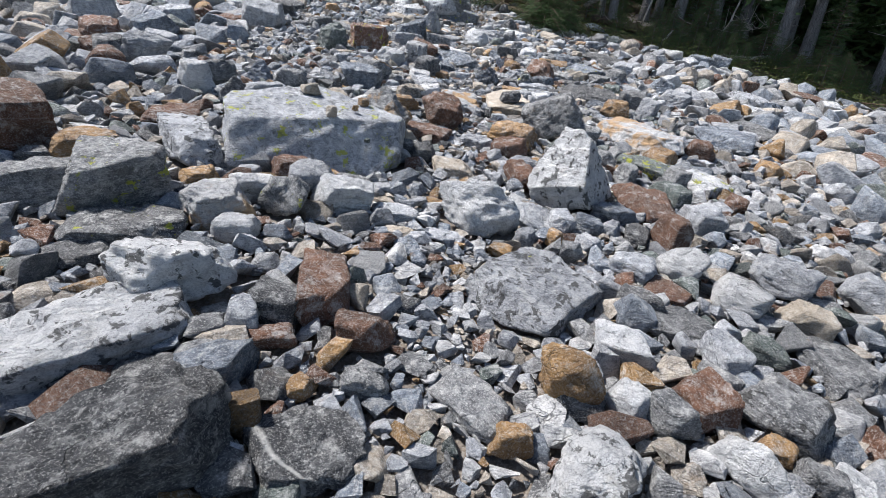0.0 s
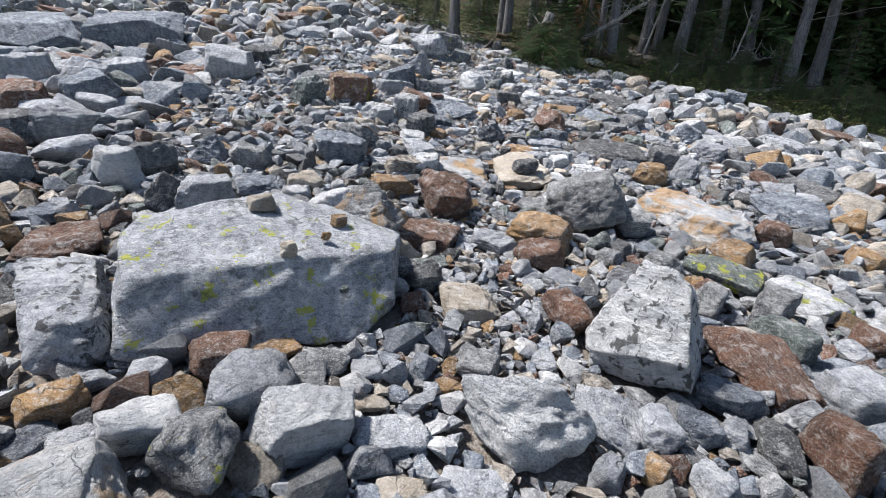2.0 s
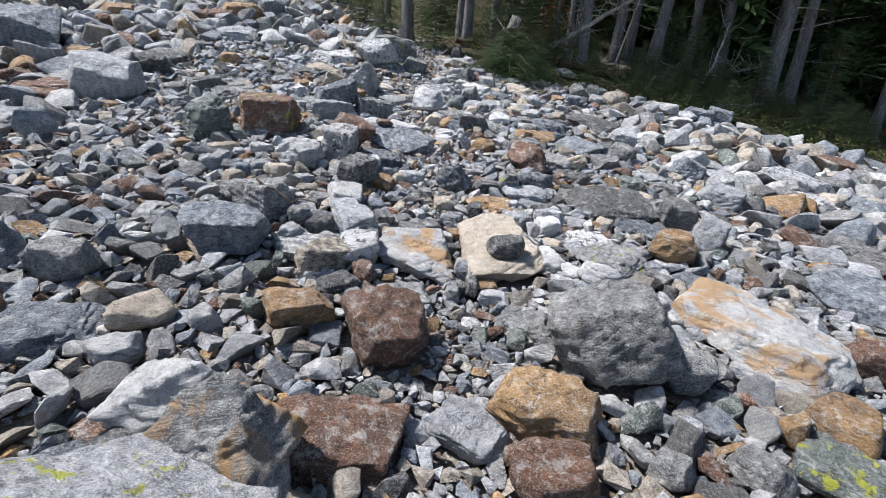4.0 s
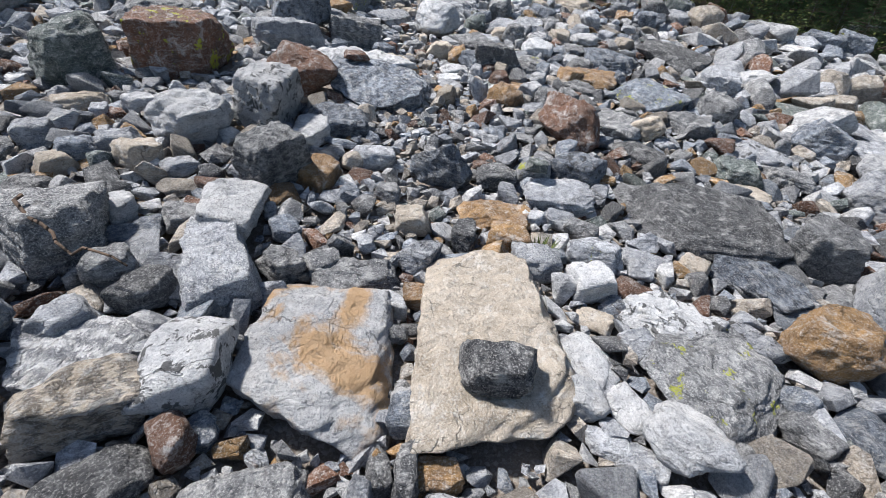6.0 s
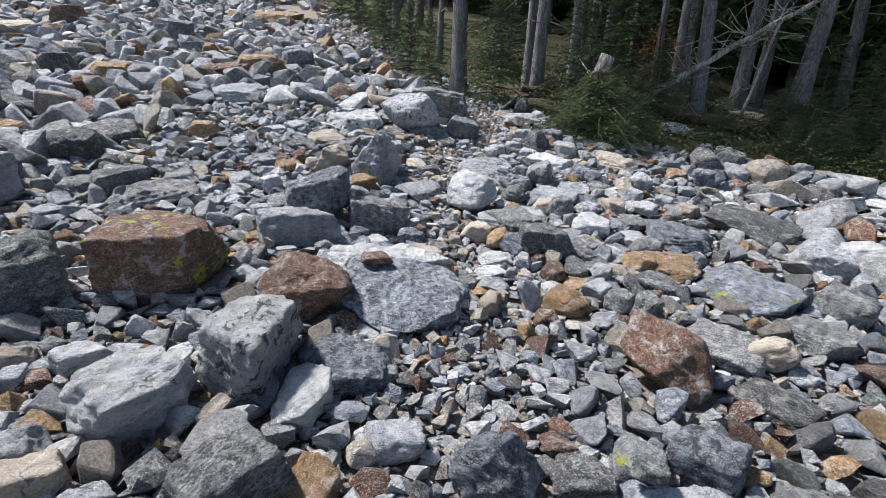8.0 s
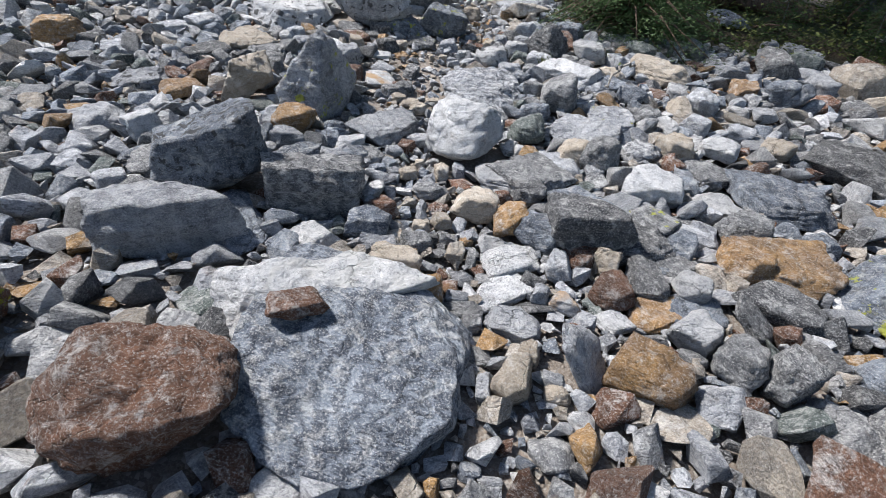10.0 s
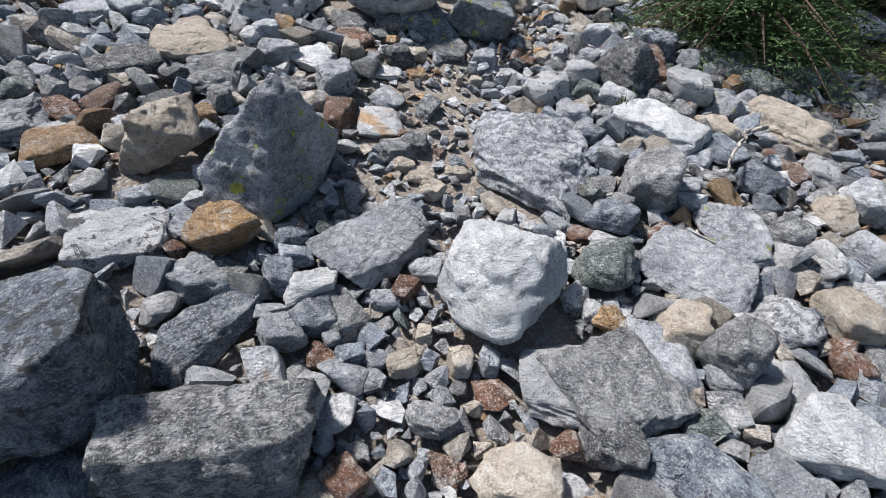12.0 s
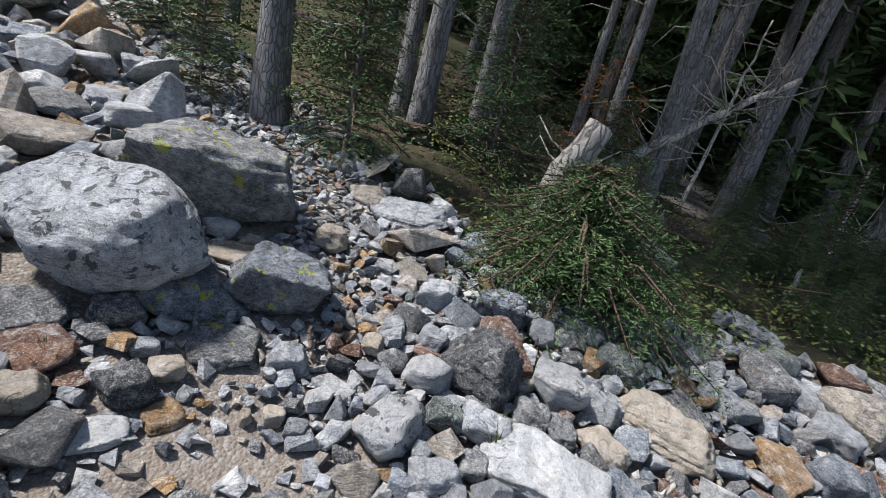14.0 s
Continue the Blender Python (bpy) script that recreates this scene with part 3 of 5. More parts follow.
stone("pale", "slab", 3.13, 8.44, (0.45, 0.38, 0.10), -49, 0, "black")
stone("rust", "wedge", 1.63, 8.40, (0.55, 0.43, 0.30), -71, -25)
stone("dark", "slab", 2.11, 8.24, (0.36, 0.30, 0.08), -41, 0)
stone("tan", "block", 2.28, 8.57, (0.23, 0.19, 0.17), -29, 30)
stone("grey", "slab", 2.04, 8.66, (0.46, 0.40, 0.11), -37, 0, "speck")
stone("ochre", "slab", 2.12, 9.67, (0.48, 0.46, 0.11), -15, 0)
stone("slate", "slab", 2.61, 9.38, (0.69, 0.67, 0.17), -36, 0, "yellow")
stone("dark", "slab", 3.33, 10.59, (0.80, 0.60, 0.17), -38, 0)
stone("slate", "block", 3.85, 8.73, (0.45, 0.38, 0.30), -26, 0)
stone("pale", "block", -0.69, 6.33, (0.23, 0.16, 0.13), 48, 0)
stone("tan", "slab", 1.29, 6.60, (0.17, 0.14, 0.04), -30, 0)
stone("pale", "slab", 1.96, 6.50, (0.28, 0.19, 0.07), -55, 0, "black")
stone("tan", "block", -0.97, 7.49, (0.24, 0.19, 0.16), 36, 0)
stone("tan", "block", -1.31, 7.34, (0.19, 0.14, 0.11), 37, 0)
stone("slate", "block", -1.26, 7.48, (0.22, 0.17, 0.14), 37, 0)
stone("pale", "block", -1.55, 7.61, (0.21, 0.17, 0.14), 43, 0)
stone("grey", "slab", 1.88, 7.59, (0.39, 0.30, 0.09), -37, 0)
stone("tan", "slab", 2.73, 7.85, (0.28, 0.22, 0.06), -51, 0)
stone("white", "block", 0.41, 6.64, (0.16, 0.12, 0.09), -6, 0)
stone("ochre", "block", 0.54, 6.69, (0.17, 0.11, 0.09), -8, 0)
stone("grey", "round", 0.43, 6.47, (0.12, 0.09, 0.08), -1, 0)
stone("white", "block", 1.15, 7.33, (0.12, 0.09, 0.07), -16, 0)
stone("grey", "block", 0.14, 8.29, (0.13, 0.11, 0.08), 14, 0)
stone("slate", "block", -0.68, 10.16, (0.68, 0.46, 0.31), 8, 20, "black")
stone("pale", "block", -0.69, 9.71, (0.62, 0.38, 0.27), 13, 0)
stone("slate", "slab", 2.44, 10.22, (0.61, 0.52, 0.14), -28, 0)
stone("rust", "slab", -3.76, 15.62, (0.86, 0.76, 0.21), 26, 0)
stone("ochre", "slab", -5.62, 15.17, (0.58, 0.51, 0.14), 39, 0)
stone("dark", "block", -6.37, 14.95, (0.60, 0.45, 0.42), 46, 0)
stone("slate", "block", -6.37, 18.90, (0.89, 0.67, 0.61), 22, 0)
stone("rust", "block", -9.81, 20.08, (0.99, 0.75, 0.58), 33, 0)
stone("slate", "block", -2.62, 16.43, (0.64, 0.48, 0.40), 16, 0)
stone("pale", "slab", -2.81, 13.95, (0.80, 0.74, 0.19), 21, 0)
stone("tan", "slab", -10.08, 18.64, (0.99, 0.89, 0.24), 46, 0)
stone("dark", "block", 1.21, 9.78, (0.45, 0.34, 0.28), -21, 0)
stone("grey", "slab", 1.05, 10.40, (0.53, 0.47, 0.12), -4, 0)
stone("white", "block", 1.71, 10.24, (0.32, 0.23, 0.17), -20, 0)
stone("grey", "slab", -2.82, 10.32, (0.39, 0.39, 0.10), 39, 0)
stone("grey", "slab", -2.04, 10.24, (0.59, 0.50, 0.14), 29, 0)
stone("pale", "slab", -3.35, 10.72, (0.37, 0.33, 0.09), 47, 0)
stone("pale", "block", -1.42, 7.97, (0.13, 0.11, 0.09), 39, 0)
stone("white", "slab", 0.06, 9.37, (0.88, 0.42, 0.20), 22, 0, "vein")
stone("grey", "block", -0.12, 10.07, (0.51, 0.34, 0.27), 20, 0, "band")
stone("slate", "slab", -0.46, 9.82, (0.53, 0.25, 0.06), 117, 0)
stone("white", "slab", -0.09, 9.75, (0.22, 0.23, 0.06), -21, 0)
stone("slate", "block", 0.15, 9.88, (0.24, 0.17, 0.13), 10, 0)
stone("rust", "block", 0.21, 10.04, (0.16, 0.12, 0.11), -33, 0)
stone("white", "round", 0.71, 10.72, (0.52, 0.47, 0.38), 21, 0)
stone("pale", "slab", 0.17, 10.96, (0.53, 0.35, 0.13), 60, 0)
stone("pale", "wedge", -0.32, 11.23, (0.65, 0.44, 0.56), 70, 0, "yellow")
stone("tan", "wedge", -0.81, 11.22, (0.47, 0.32, 0.26), 48, 35)
stone("slate", "slab", -0.31, 10.43, (0.40, 0.19, 0.08), 51, 0, "speck")
stone("pale", "block", -0.39, 10.60, (0.20, 0.20, 0.14), 42, 0)
stone("ochre", "block", -0.41, 10.85, (0.27, 0.20, 0.16), 34, 0)
stone("white", "block", -0.03, 10.67, (0.21, 0.12, 0.11), 33, 0)
stone("green", "round", 1.11, 10.90, (0.25, 0.28, 0.19), -19, 0)
stone("pale", "slab", 1.52, 10.94, (0.47, 0.40, 0.11), -45, 0)
stone("pale", "slab", 0.89, 11.63, (0.87, 0.63, 0.14), 84, 0, "band")
stone("white", "slab", 1.66, 12.04, (0.61, 0.39, 0.13), -34, 0)
stone("tan", "slab", 2.56, 12.19, (0.60, 0.41, 0.15), -59, 0)
stone("white", "block", 1.81, 10.73, (0.25, 0.25, 0.10), 30, 0, "band")
stone("pale", "slab", 1.80, 11.21, (0.47, 0.34, 0.08), -84, 0, "yellow")
stone("slate", "block", 1.21, 11.21, (0.25, 0.18, 0.15), -14, 0)
stone("pale", "slab", 1.23, 10.53, (0.30, 0.30, 0.07), -92, 0)
stone("tan", "block", 1.35, 10.63, (0.23, 0.23, 0.14), -77, 0)
stone("white", "slab", -0.38, 12.31, (0.27, 0.27, 0.07), 51, 0)
stone("pale", "block", -0.21, 12.06, (0.29, 0.21, 0.18), 61, 0, "black")
stone("tan", "slab", -1.07, 12.27, (0.47, 0.43, 0.11), 24, 0)
stone("grey", "slab", -0.84, 11.98, (0.37, 0.49, 0.09), 19, 0)
stone("dark", "slab", -1.32, 11.98, (0.36, 0.29, 0.08), 40, 0, "black")
stone("white", "slab", -0.82, 13.00, (0.79, 0.68, 0.18), 32, 0, "black")
stone("rust", "block", -0.15, 11.78, (0.31, 0.18, 0.11), 90, 0)
stone("white", "slab", 0.06, 11.82, (0.28, 0.27, 0.06), 28, 0, "stain")
stone("tan", "block", 2.07, 10.76, (0.29, 0.20, 0.16), -72, 0)
stone("rust", "block", 1.97, 10.56, (0.15, 0.11, 0.09), -80, 0)
stone("white", "block", 2.15, 11.08, (0.23, 0.14, 0.13), -82, 0)
stone("grey", "block", 2.07, 11.22, (0.21, 0.18, 0.14), -45, 0)
stone("tan", "wedge", 2.41, 11.41, (0.25, 0.20, 0.17), -64, 0)
stone("rust", "slab", 2.37, 11.79, (0.22, 0.18, 0.05), -60, 0)
stone("white", "block", 2.52, 11.74, (0.19, 0.14, 0.11), -35, 0)
stone("slate", "block", 2.07, 11.59, (0.22, 0.19, 0.14), -44, 0)
stone("slate", "slab", 2.00, 11.90, (0.29, 0.24, 0.07), -51, 0)
stone("white", "slab", 0.90, 10.40, (0.37, 0.36, 0.09), 16, 0)
stone("slate", "slab", 1.25, 10.10, (0.39, 0.25, 0.09), -29, 0)
stone("tan", "block", 0.69, 10.08, (0.25, 0.20, 0.16), -11, 0)
stone("ochre", "block", 0.85, 9.93, (0.21, 0.18, 0.13), 12, 25)
stone("slate", "block", 0.99, 9.81, (0.31, 0.18, 0.16), -28, 0)
stone("dark", "block", 1.00, 10.21, (0.20, 0.17, 0.13), -19, 0)
stone("white", "slab", 2.07, 10.14, (0.25, 0.30, 0.08), 20, 0, "vein")
stone("grey", "slab", 1.59, 9.97, (0.28, 0.24, 0.07), -50, 0, "yellow")
stone("dark", "slab", 1.44, 9.78, (0.36, 0.39, 0.08), -57, 0)
stone("white", "slab", 0.82, 9.66, (0.28, 0.24, 0.07), -8, 0, "speck")
stone("white", "slab", 0.76, 9.47, (0.27, 0.18, 0.04), 39, 0, "speck")
stone("pale", "slab", 0.77, 9.29, (0.25, 0.15, 0.06), -21, 0)
stone("ochre", "block", 0.39, 9.45, (0.23, 0.15, 0.13), -8, 0)
stone("tan", "block", 0.28, 9.59, (0.27, 0.17, 0.15), 0, 0)
stone("rust", "block", 1.17, 9.68, (0.24, 0.15, 0.10), 37, 0, "band")
stone("rust", "block", 1.22, 9.42, (0.18, 0.18, 0.11), -67, 0)
stone("ochre", "slab", 1.40, 9.34, (0.20, 0.30, 0.04), -74, 0)
stone("ochre", "block", 1.91, 9.63, (0.25, 0.19, 0.14), -60, 0)
stone("white", "round", 1.57, 9.44, (0.18, 0.15, 0.14), -69, 0)
stone("dark", "block", 1.40, 9.51, (0.24, 0.17, 0.10), -99, 0)
stone("grey", "slab", 1.60, 9.63, (0.16, 0.19, 0.03), -65, 0)
stone("white", "slab", 1.19, 9.29, (0.16, 0.13, 0.04), -50, 0, "black")
stone("slate", "slab", 1.54, 9.35, (0.22, 0.27, 0.05), -87, 0)
stone("tan", "wedge", 1.23, 9.61, (0.16, 0.13, 0.13), -35, 35)
stone("white", "block", 1.01, 9.38, (0.14, 0.08, 0.08), -28, 0, "stain")
stone("green", "slab", -0.42, 9.28, (0.16, 0.19, 0.04), 67, 0)
stone("grey", "block", 2.07, 9.90, (0.27, 0.19, 0.16), -43, 0)
stone("pale", "slab", 1.80, 9.86, (0.25, 0.15, 0.06), -38, 0)
stone("grey", "slab", 2.20, 10.54, (0.31, 0.27, 0.07), -67, 0)
stone("pale", "block", 2.69, 11.07, (0.20, 0.15, 0.12), -40, 0)
stone("rust", "wedge", 2.48, 10.51, (0.21, 0.16, 0.15), -41, 0)
stone("white", "block", -1.20, 10.61, (0.21, 0.17, 0.16), 49, 0)
stone("grey", "slab", -0.94, 10.33, (0.45, 0.28, 0.09), 43, 0)
stone("white", "slab", -0.74, 10.78, (0.37, 0.32, 0.09), 36, 0, "black")
stone("pale", "slab", -1.56, 11.35, (0.38, 0.31, 0.09), 37, 0, "black")
stone("ochre", "slab", -1.26, 11.24, (0.32, 0.28, 0.08), 49, 0)
stone("slate", "slab", 0.23, 13.05, (0.56, 0.37, 0.12), 5, 0, "yellow")
stone("slate", "block", 0.64, 13.11, (0.49, 0.37, 0.30), -5, 0, "yellow")
stone("pale", "round", -0.10, 13.11, (0.85, 0.58, 0.54), -4, 0, "black")
stone("grey", "block", 0.30, 13.85, (0.98, 0.66, 0.51), -4, 0, "yellow")
stone("dark", "slab", -0.27, 12.85, (0.23, 0.28, 0.06), 34, 0)
stone("rust", "slab", -0.20, 12.64, (0.27, 0.23, 0.06), 32, 0)
stone("dark", "block", 0.01, 12.85, (0.22, 0.15, 0.12), 17, 0)
stone("dark", "block", 0.10, 12.51, (0.19, 0.16, 0.12), 23, 0)
stone("tan", "block", -0.18, 12.46, (0.15, 0.14, 0.11), 15, 0)
stone("white", "slab", 0.04, 12.35, (0.19, 0.13, 0.04), 12, 0)
stone("ochre", "slab", 0.23, 12.43, (0.15, 0.13, 0.03), 17, 0)
stone("tan", "block", 0.21, 12.61, (0.13, 0.10, 0.08), 10, 0)
stone("grey", "slab", 0.41, 12.77, (0.30, 0.26, 0.07), 7, 0, "yellow")
stone("pale", "block", 0.67, 12.68, (0.21, 0.14, 0.12), -15, 0)
stone("white", "block", 1.03, 12.28, (0.29, 0.22, 0.17), 32, 0, "black")
stone("pale", "block", 0.82, 12.32, (0.17, 0.10, 0.06), 42, 0)
stone("dark", "wedge", 1.57, 12.55, (0.42, 0.35, 0.32), -33, 0, "black")
stone("rust", "block", 1.75, 12.72, (0.44, 0.27, 0.16), -92, 0)
stone("slate", "block", 1.90, 13.02, (0.30, 0.22, 0.18), -43, 0, "black")
stone("white", "block", 1.29, 12.56, (0.24, 0.18, 0.14), -33, 0)
stone("green", "block", 1.29, 12.33, (0.20, 0.13, 0.11), -34, 0)
stone("pale", "block", 1.46, 12.24, (0.25, 0.15, 0.13), -37, 0)
stone("white", "block", 1.97, 12.43, (0.31, 0.26, 0.19), -42, 0)
stone("green", "block", 2.50, 12.60, (0.29, 0.20, 0.17), -44, 0)
stone("pale", "block", 2.18, 12.33, (0.24, 0.18, 0.14), -58, 0, "yellow")
stone("tan", "slab", 2.08, 12.15, (0.28, 0.22, 0.07), -62, 0)
stone("ochre", "block", 3.19, 11.93, (0.39, 0.23, 0.13), -120, 0)
stone("slate", "slab", 2.44, 12.92, (0.40, 0.28, 0.09), -48, 0)
stone("pale", "slab", 4.47, 13.06, (0.49, 0.36, 0.11), -57, 0)
stone("pale", "slab", 4.20, 12.45, (0.44, 0.35, 0.09), -69, 0)
stone("dark", "slab", 2.83, 12.33, (0.32, 0.29, 0.07), -90, 0)
stone("white", "block", -0.27, 14.52, (0.32, 0.23, 0.18), 7, 0)
stone("slate", "slab", -0.02, 14.95, (0.27, 0.25, 0.06), 6, 0)
stone("grey", "slab", -0.64, 14.59, (0.34, 0.34, 0.08), 18, 0)
stone("pale", "slab", -0.48, 14.86, (0.28, 0.26, 0.07), 18, 0)
stone("slate", "slab", -1.14, 15.60, (0.37, 0.35, 0.10), 10, 0)
stone("slate", "slab", 4.12, 14.02, (0.48, 0.40, 0.11), -70, 0)
stone("tan", "slab", 1.33, 14.25, (0.34, 0.29, 0.08), -18, 0)
stone("tan", "block", 0.96, 13.61, (0.21, 0.18, 0.14), -11, 0)
stone("grey", "block", 0.32, 12.04, (0.21, 0.12, 0.08), 78, 0, "band")
stone("dark", "slab", -0.42, 12.01, (0.21, 0.16, 0.05), 36, 0)
stone("pale", "slab", 0.08, 12.08, (0.21, 0.18, 0.05), -35, 0)

# pebbles and small rocks that lie on the slabs
stone("tan", "slab", -1.15, 3.98, (0.15, 0.13, 0.09), 18, 0, perched=True)
stone("tan", "block", -0.90, 3.54, (0.08, 0.06, 0.08), 18, 0, perched=True)
stone("ochre", "block", -0.72, 3.88, (0.09, 0.07, 0.06), 18, 0, perched=True)
stone("ochre", "block", -0.76, 3.71, (0.05, 0.04, 0.05), 18, 0, perched=True)
stone("green", "block", -0.64, 3.49, (0.05, 0.04, 0.03), 18, 0, perched=True)
stone("dark", "block", 0.79, 6.20, (0.27, 0.22, 0.14), -15, 0, "band", perched=True)
stone("rust", "slab", -0.01, 9.12, (0.21, 0.13, 0.06), 20, 0, perched=True)
stone("green", "block", 1.21, 7.66, (0.14, 0.11, 0.07), -22, 0, perched=True)

# smaller rocks between them
stone("pale", "block", -0.89, 1.64, (0.14, 0.17, 0.14), 23, 0)
stone("pale", "block", 1.93, 2.47, (0.36, 0.30, 0.21), -41, 0)
stone("rust", "block", -0.76, 1.59, (0.18, 0.11, 0.08), 20, 0)
stone("grey", "block", -1.00, 1.57, (0.15, 0.12, 0.08), 27, 0)
stone("dark", "block", -1.10, 1.33, (0.21, 0.13, 0.06), 35, 0)
stone("grey", "block", -0.00, 3.33, (0.23, 0.18, 0.12), -10, 0)
stone("grey", "block", 1.49, 3.95, (0.19, 0.24, 0.22), -36, 0)
stone("pale", "block", -4.53, 8.90, (0.67, 0.52, 0.36), 29, 0)
stone("rust", "block", -4.62, 7.05, (0.48, 0.47, 0.33), 37, 0)
stone("pale", "block", -5.45, 8.31, (0.69, 0.63, 0.44), 37, 0)
stone("dark", "block", -3.79, 5.84, (0.33, 0.41, 0.34), 38, 0)
stone("slate", "slab", -7.31, 11.22, (1.25, 1.69, 0.54), 36, 0)
stone("pale", "block", -1.53, 3.01, (0.16, 0.11, 0.08), 38, 0)
stone("pale", "block", -1.34, 3.05, (0.17, 0.14, 0.10), 32, 0)
stone("rust", "block", 2.35, 3.69, (0.20, 0.21, 0.15), -50, 0)
stone("dark", "block", -0.33, 5.81, (0.29, 0.17, 0.08), 41, 0)
stone("rust", "block", -0.18, 5.94, (0.13, 0.17, 0.15), 32, 0)
stone("grey", "slab", 0.02, 5.76, (0.49, 0.29, 0.07), 28, 0)
stone("white", "round", 1.43, 6.00, (0.29, 0.24, 0.18), -39, 0)
stone("white", "slab", 4.02, 10.16, (0.50, 0.38, 0.12), -34, 25)
stone("grey", "block", 2.73, 7.13, (0.37, 0.40, 0.28), -45, 0)
stone("pale", "block", 2.79, 6.75, (0.29, 0.36, 0.29), -50, 0)
stone("ochre", "block", 0.60, 5.91, (0.15, 0.14, 0.09), -5, 0)
stone("dark", "block", 0.50, 5.89, (0.09, 0.19, 0.13), 0, 0)
stone("pale", "block", 0.36, 5.80, (0.11, 0.14, 0.13), 9, 0)
stone("white", "block", 0.63, 5.79, (0.21, 0.13, 0.09), -8, 0)
stone("slate", "block", 0.49, 6.11, (0.13, 0.16, 0.12), 0, 0)
stone("rust", "block", -5.28, 13.89, (0.40, 0.36, 0.25), 37, 0)
stone("ochre", "block", -5.33, 14.84, (0.74, 0.44, 0.28), 34, 0)
stone("ochre", "slab", -5.19, 23.14, (1.66, 1.18, 0.38), 18, 0)
stone("dark", "block", -3.37, 11.11, (0.46, 0.45, 0.32), 38, 0)
stone("dark", "slab", -3.43, 11.76, (0.64, 0.68, 0.22), 35, 0)
stone("ochre", "block", -2.54, 12.10, (0.38, 0.27, 0.19), 27, 0)
stone("grey", "block", -2.45, 10.36, (0.45, 0.31, 0.22), 35, 0)
stone("slate", "block", 3.54, 11.75, (0.28, 0.18, 0.13), -30, 45)
stone("pale", "block", 3.52, 9.89, (0.48, 0.35, 0.24), -42, 0)
stone("grey", "block", 3.18, 9.20, (0.34, 0.33, 0.23), -44, 0)
stone("grey", "slab", 2.72, 8.85, (0.47, 0.39, 0.13), -43, 0)
stone("white", "block", -1.25, 8.15, (0.25, 0.17, 0.12), 42, 0)
stone("white", "block", 1.47, 9.19, (0.18, 0.18, 0.13), -45, 0)
stone("ochre", "block", 1.23, 9.00, (0.28, 0.23, 0.16), -43, 0)
stone("tan", "block", 0.73, 9.01, (0.14, 0.23, 0.16), -17, 0)
stone("pale", "block", 1.00, 9.06, (0.32, 0.19, 0.05), -31, -55)
stone("grey", "block", 1.71, 8.98, (0.17, 0.21, 0.19), -58, 0, "speck")
stone("dark", "slab", 1.75, 9.27, (0.23, 0.15, 0.05), -50, -35)
stone("dark", "slab", 1.94, 9.38, (0.34, 0.28, 0.09), -51, 0)
stone("pale", "slab", -1.51, 10.71, (0.32, 0.31, 0.10), 39, 0)
stone("grey", "block", 1.31, 11.67, (0.17, 0.18, 0.13), -19, 0)
stone("grey", "block", 1.45, 11.45, (0.28, 0.36, 0.27), -25, 0)
stone("pale", "block", 2.61, 11.51, (0.24, 0.29, 0.20), -47, 0)
stone("pale", "block", 2.41, 11.17, (0.21, 0.19, 0.13), -50, 0)
stone("pale", "block", -1.54, 12.56, (0.30, 0.20, 0.14), 36, 0)
stone("pale", "slab", -1.79, 12.52, (0.35, 0.26, 0.08), 40, 0)
stone("tan", "block", 0.38, 11.35, (0.16, 0.11, 0.07), 7, 0)
stone("slate", "block", 3.48, 11.83, (0.25, 0.30, 0.21), -72, 0)
stone("pale", "slab", 1.60, 14.01, (0.60, 0.36, 0.09), -21, 0)
stone("tan", "block", -0.34, 2.68, (0.20, 0.12, 0.04), 1, 0)
stone("pale", "slab", -0.08, 2.73, (0.26, 0.16, 0.04), -11, 0)
stone("pale", "block", 0.44, 2.77, (0.13, 0.15, 0.10), -30, 0)
stone("ochre", "block", 0.63, 2.77, (0.10, 0.12, 0.11), -36, 0)
stone("ochre", "block", -0.13, 3.21, (0.17, 0.10, 0.04), -6, 0)
stone("ochre", "block", 0.01, 3.15, (0.15, 0.12, 0.09), -11, 0)
stone("tan", "block", -0.48, 3.05, (0.17, 0.10, 0.04), 6, 0)
stone("pale", "block", 1.05, 2.94, (0.13, 0.15, 0.10), -42, 0)
stone("pale", "block", 0.38, 3.74, (0.09, 0.19, 0.10), -17, 0)
stone("grey", "block", 1.90, 3.91, (0.21, 0.26, 0.24), -42, 0)
stone("slate", "block", -1.57, 3.18, (0.13, 0.09, 0.07), 36, 0)
stone("pale", "block", -1.44, 2.75, (0.18, 0.11, 0.05), 41, 0)
stone("slate", "slab", -1.57, 2.73, (0.19, 0.16, 0.05), 44, 0)
stone("grey", "block", -3.21, 6.37, (0.20, 0.23, 0.16), 30, 0)
stone("pale", "block", 0.27, 7.03, (0.10, 0.10, 0.07), 6, 0)
stone("dark", "block", 0.75, 7.11, (0.12, 0.22, 0.15), -6, 0)
stone("white", "block", 0.50, 6.17, (0.13, 0.10, 0.07), 0, 0)
stone("dark", "block", 0.42, 5.90, (0.08, 0.14, 0.09), 5, 0)
stone("pale", "block", 1.16, 6.02, (0.17, 0.10, 0.04), -30, 0)
stone("pale", "slab", 1.26, 5.96, (0.18, 0.11, 0.04), -34, 0)
stone("tan", "block", 1.92, 6.98, (0.16, 0.13, 0.09), -34, 0)
stone("pale", "slab", 1.69, 7.03, (0.29, 0.18, 0.04), -29, 0)
stone("grey", "block", 1.93, 6.06, (0.21, 0.13, 0.08), -50, 0)
stone("slate", "slab", 2.19, 6.05, (0.32, 0.25, 0.08), -55, 0)
stone("slate", "block", -0.12, 6.00, (0.10, 0.12, 0.08), 29, 0)
stone("pale", "slab", 3.35, 7.94, (0.21, 0.16, 0.05), -43, 0)
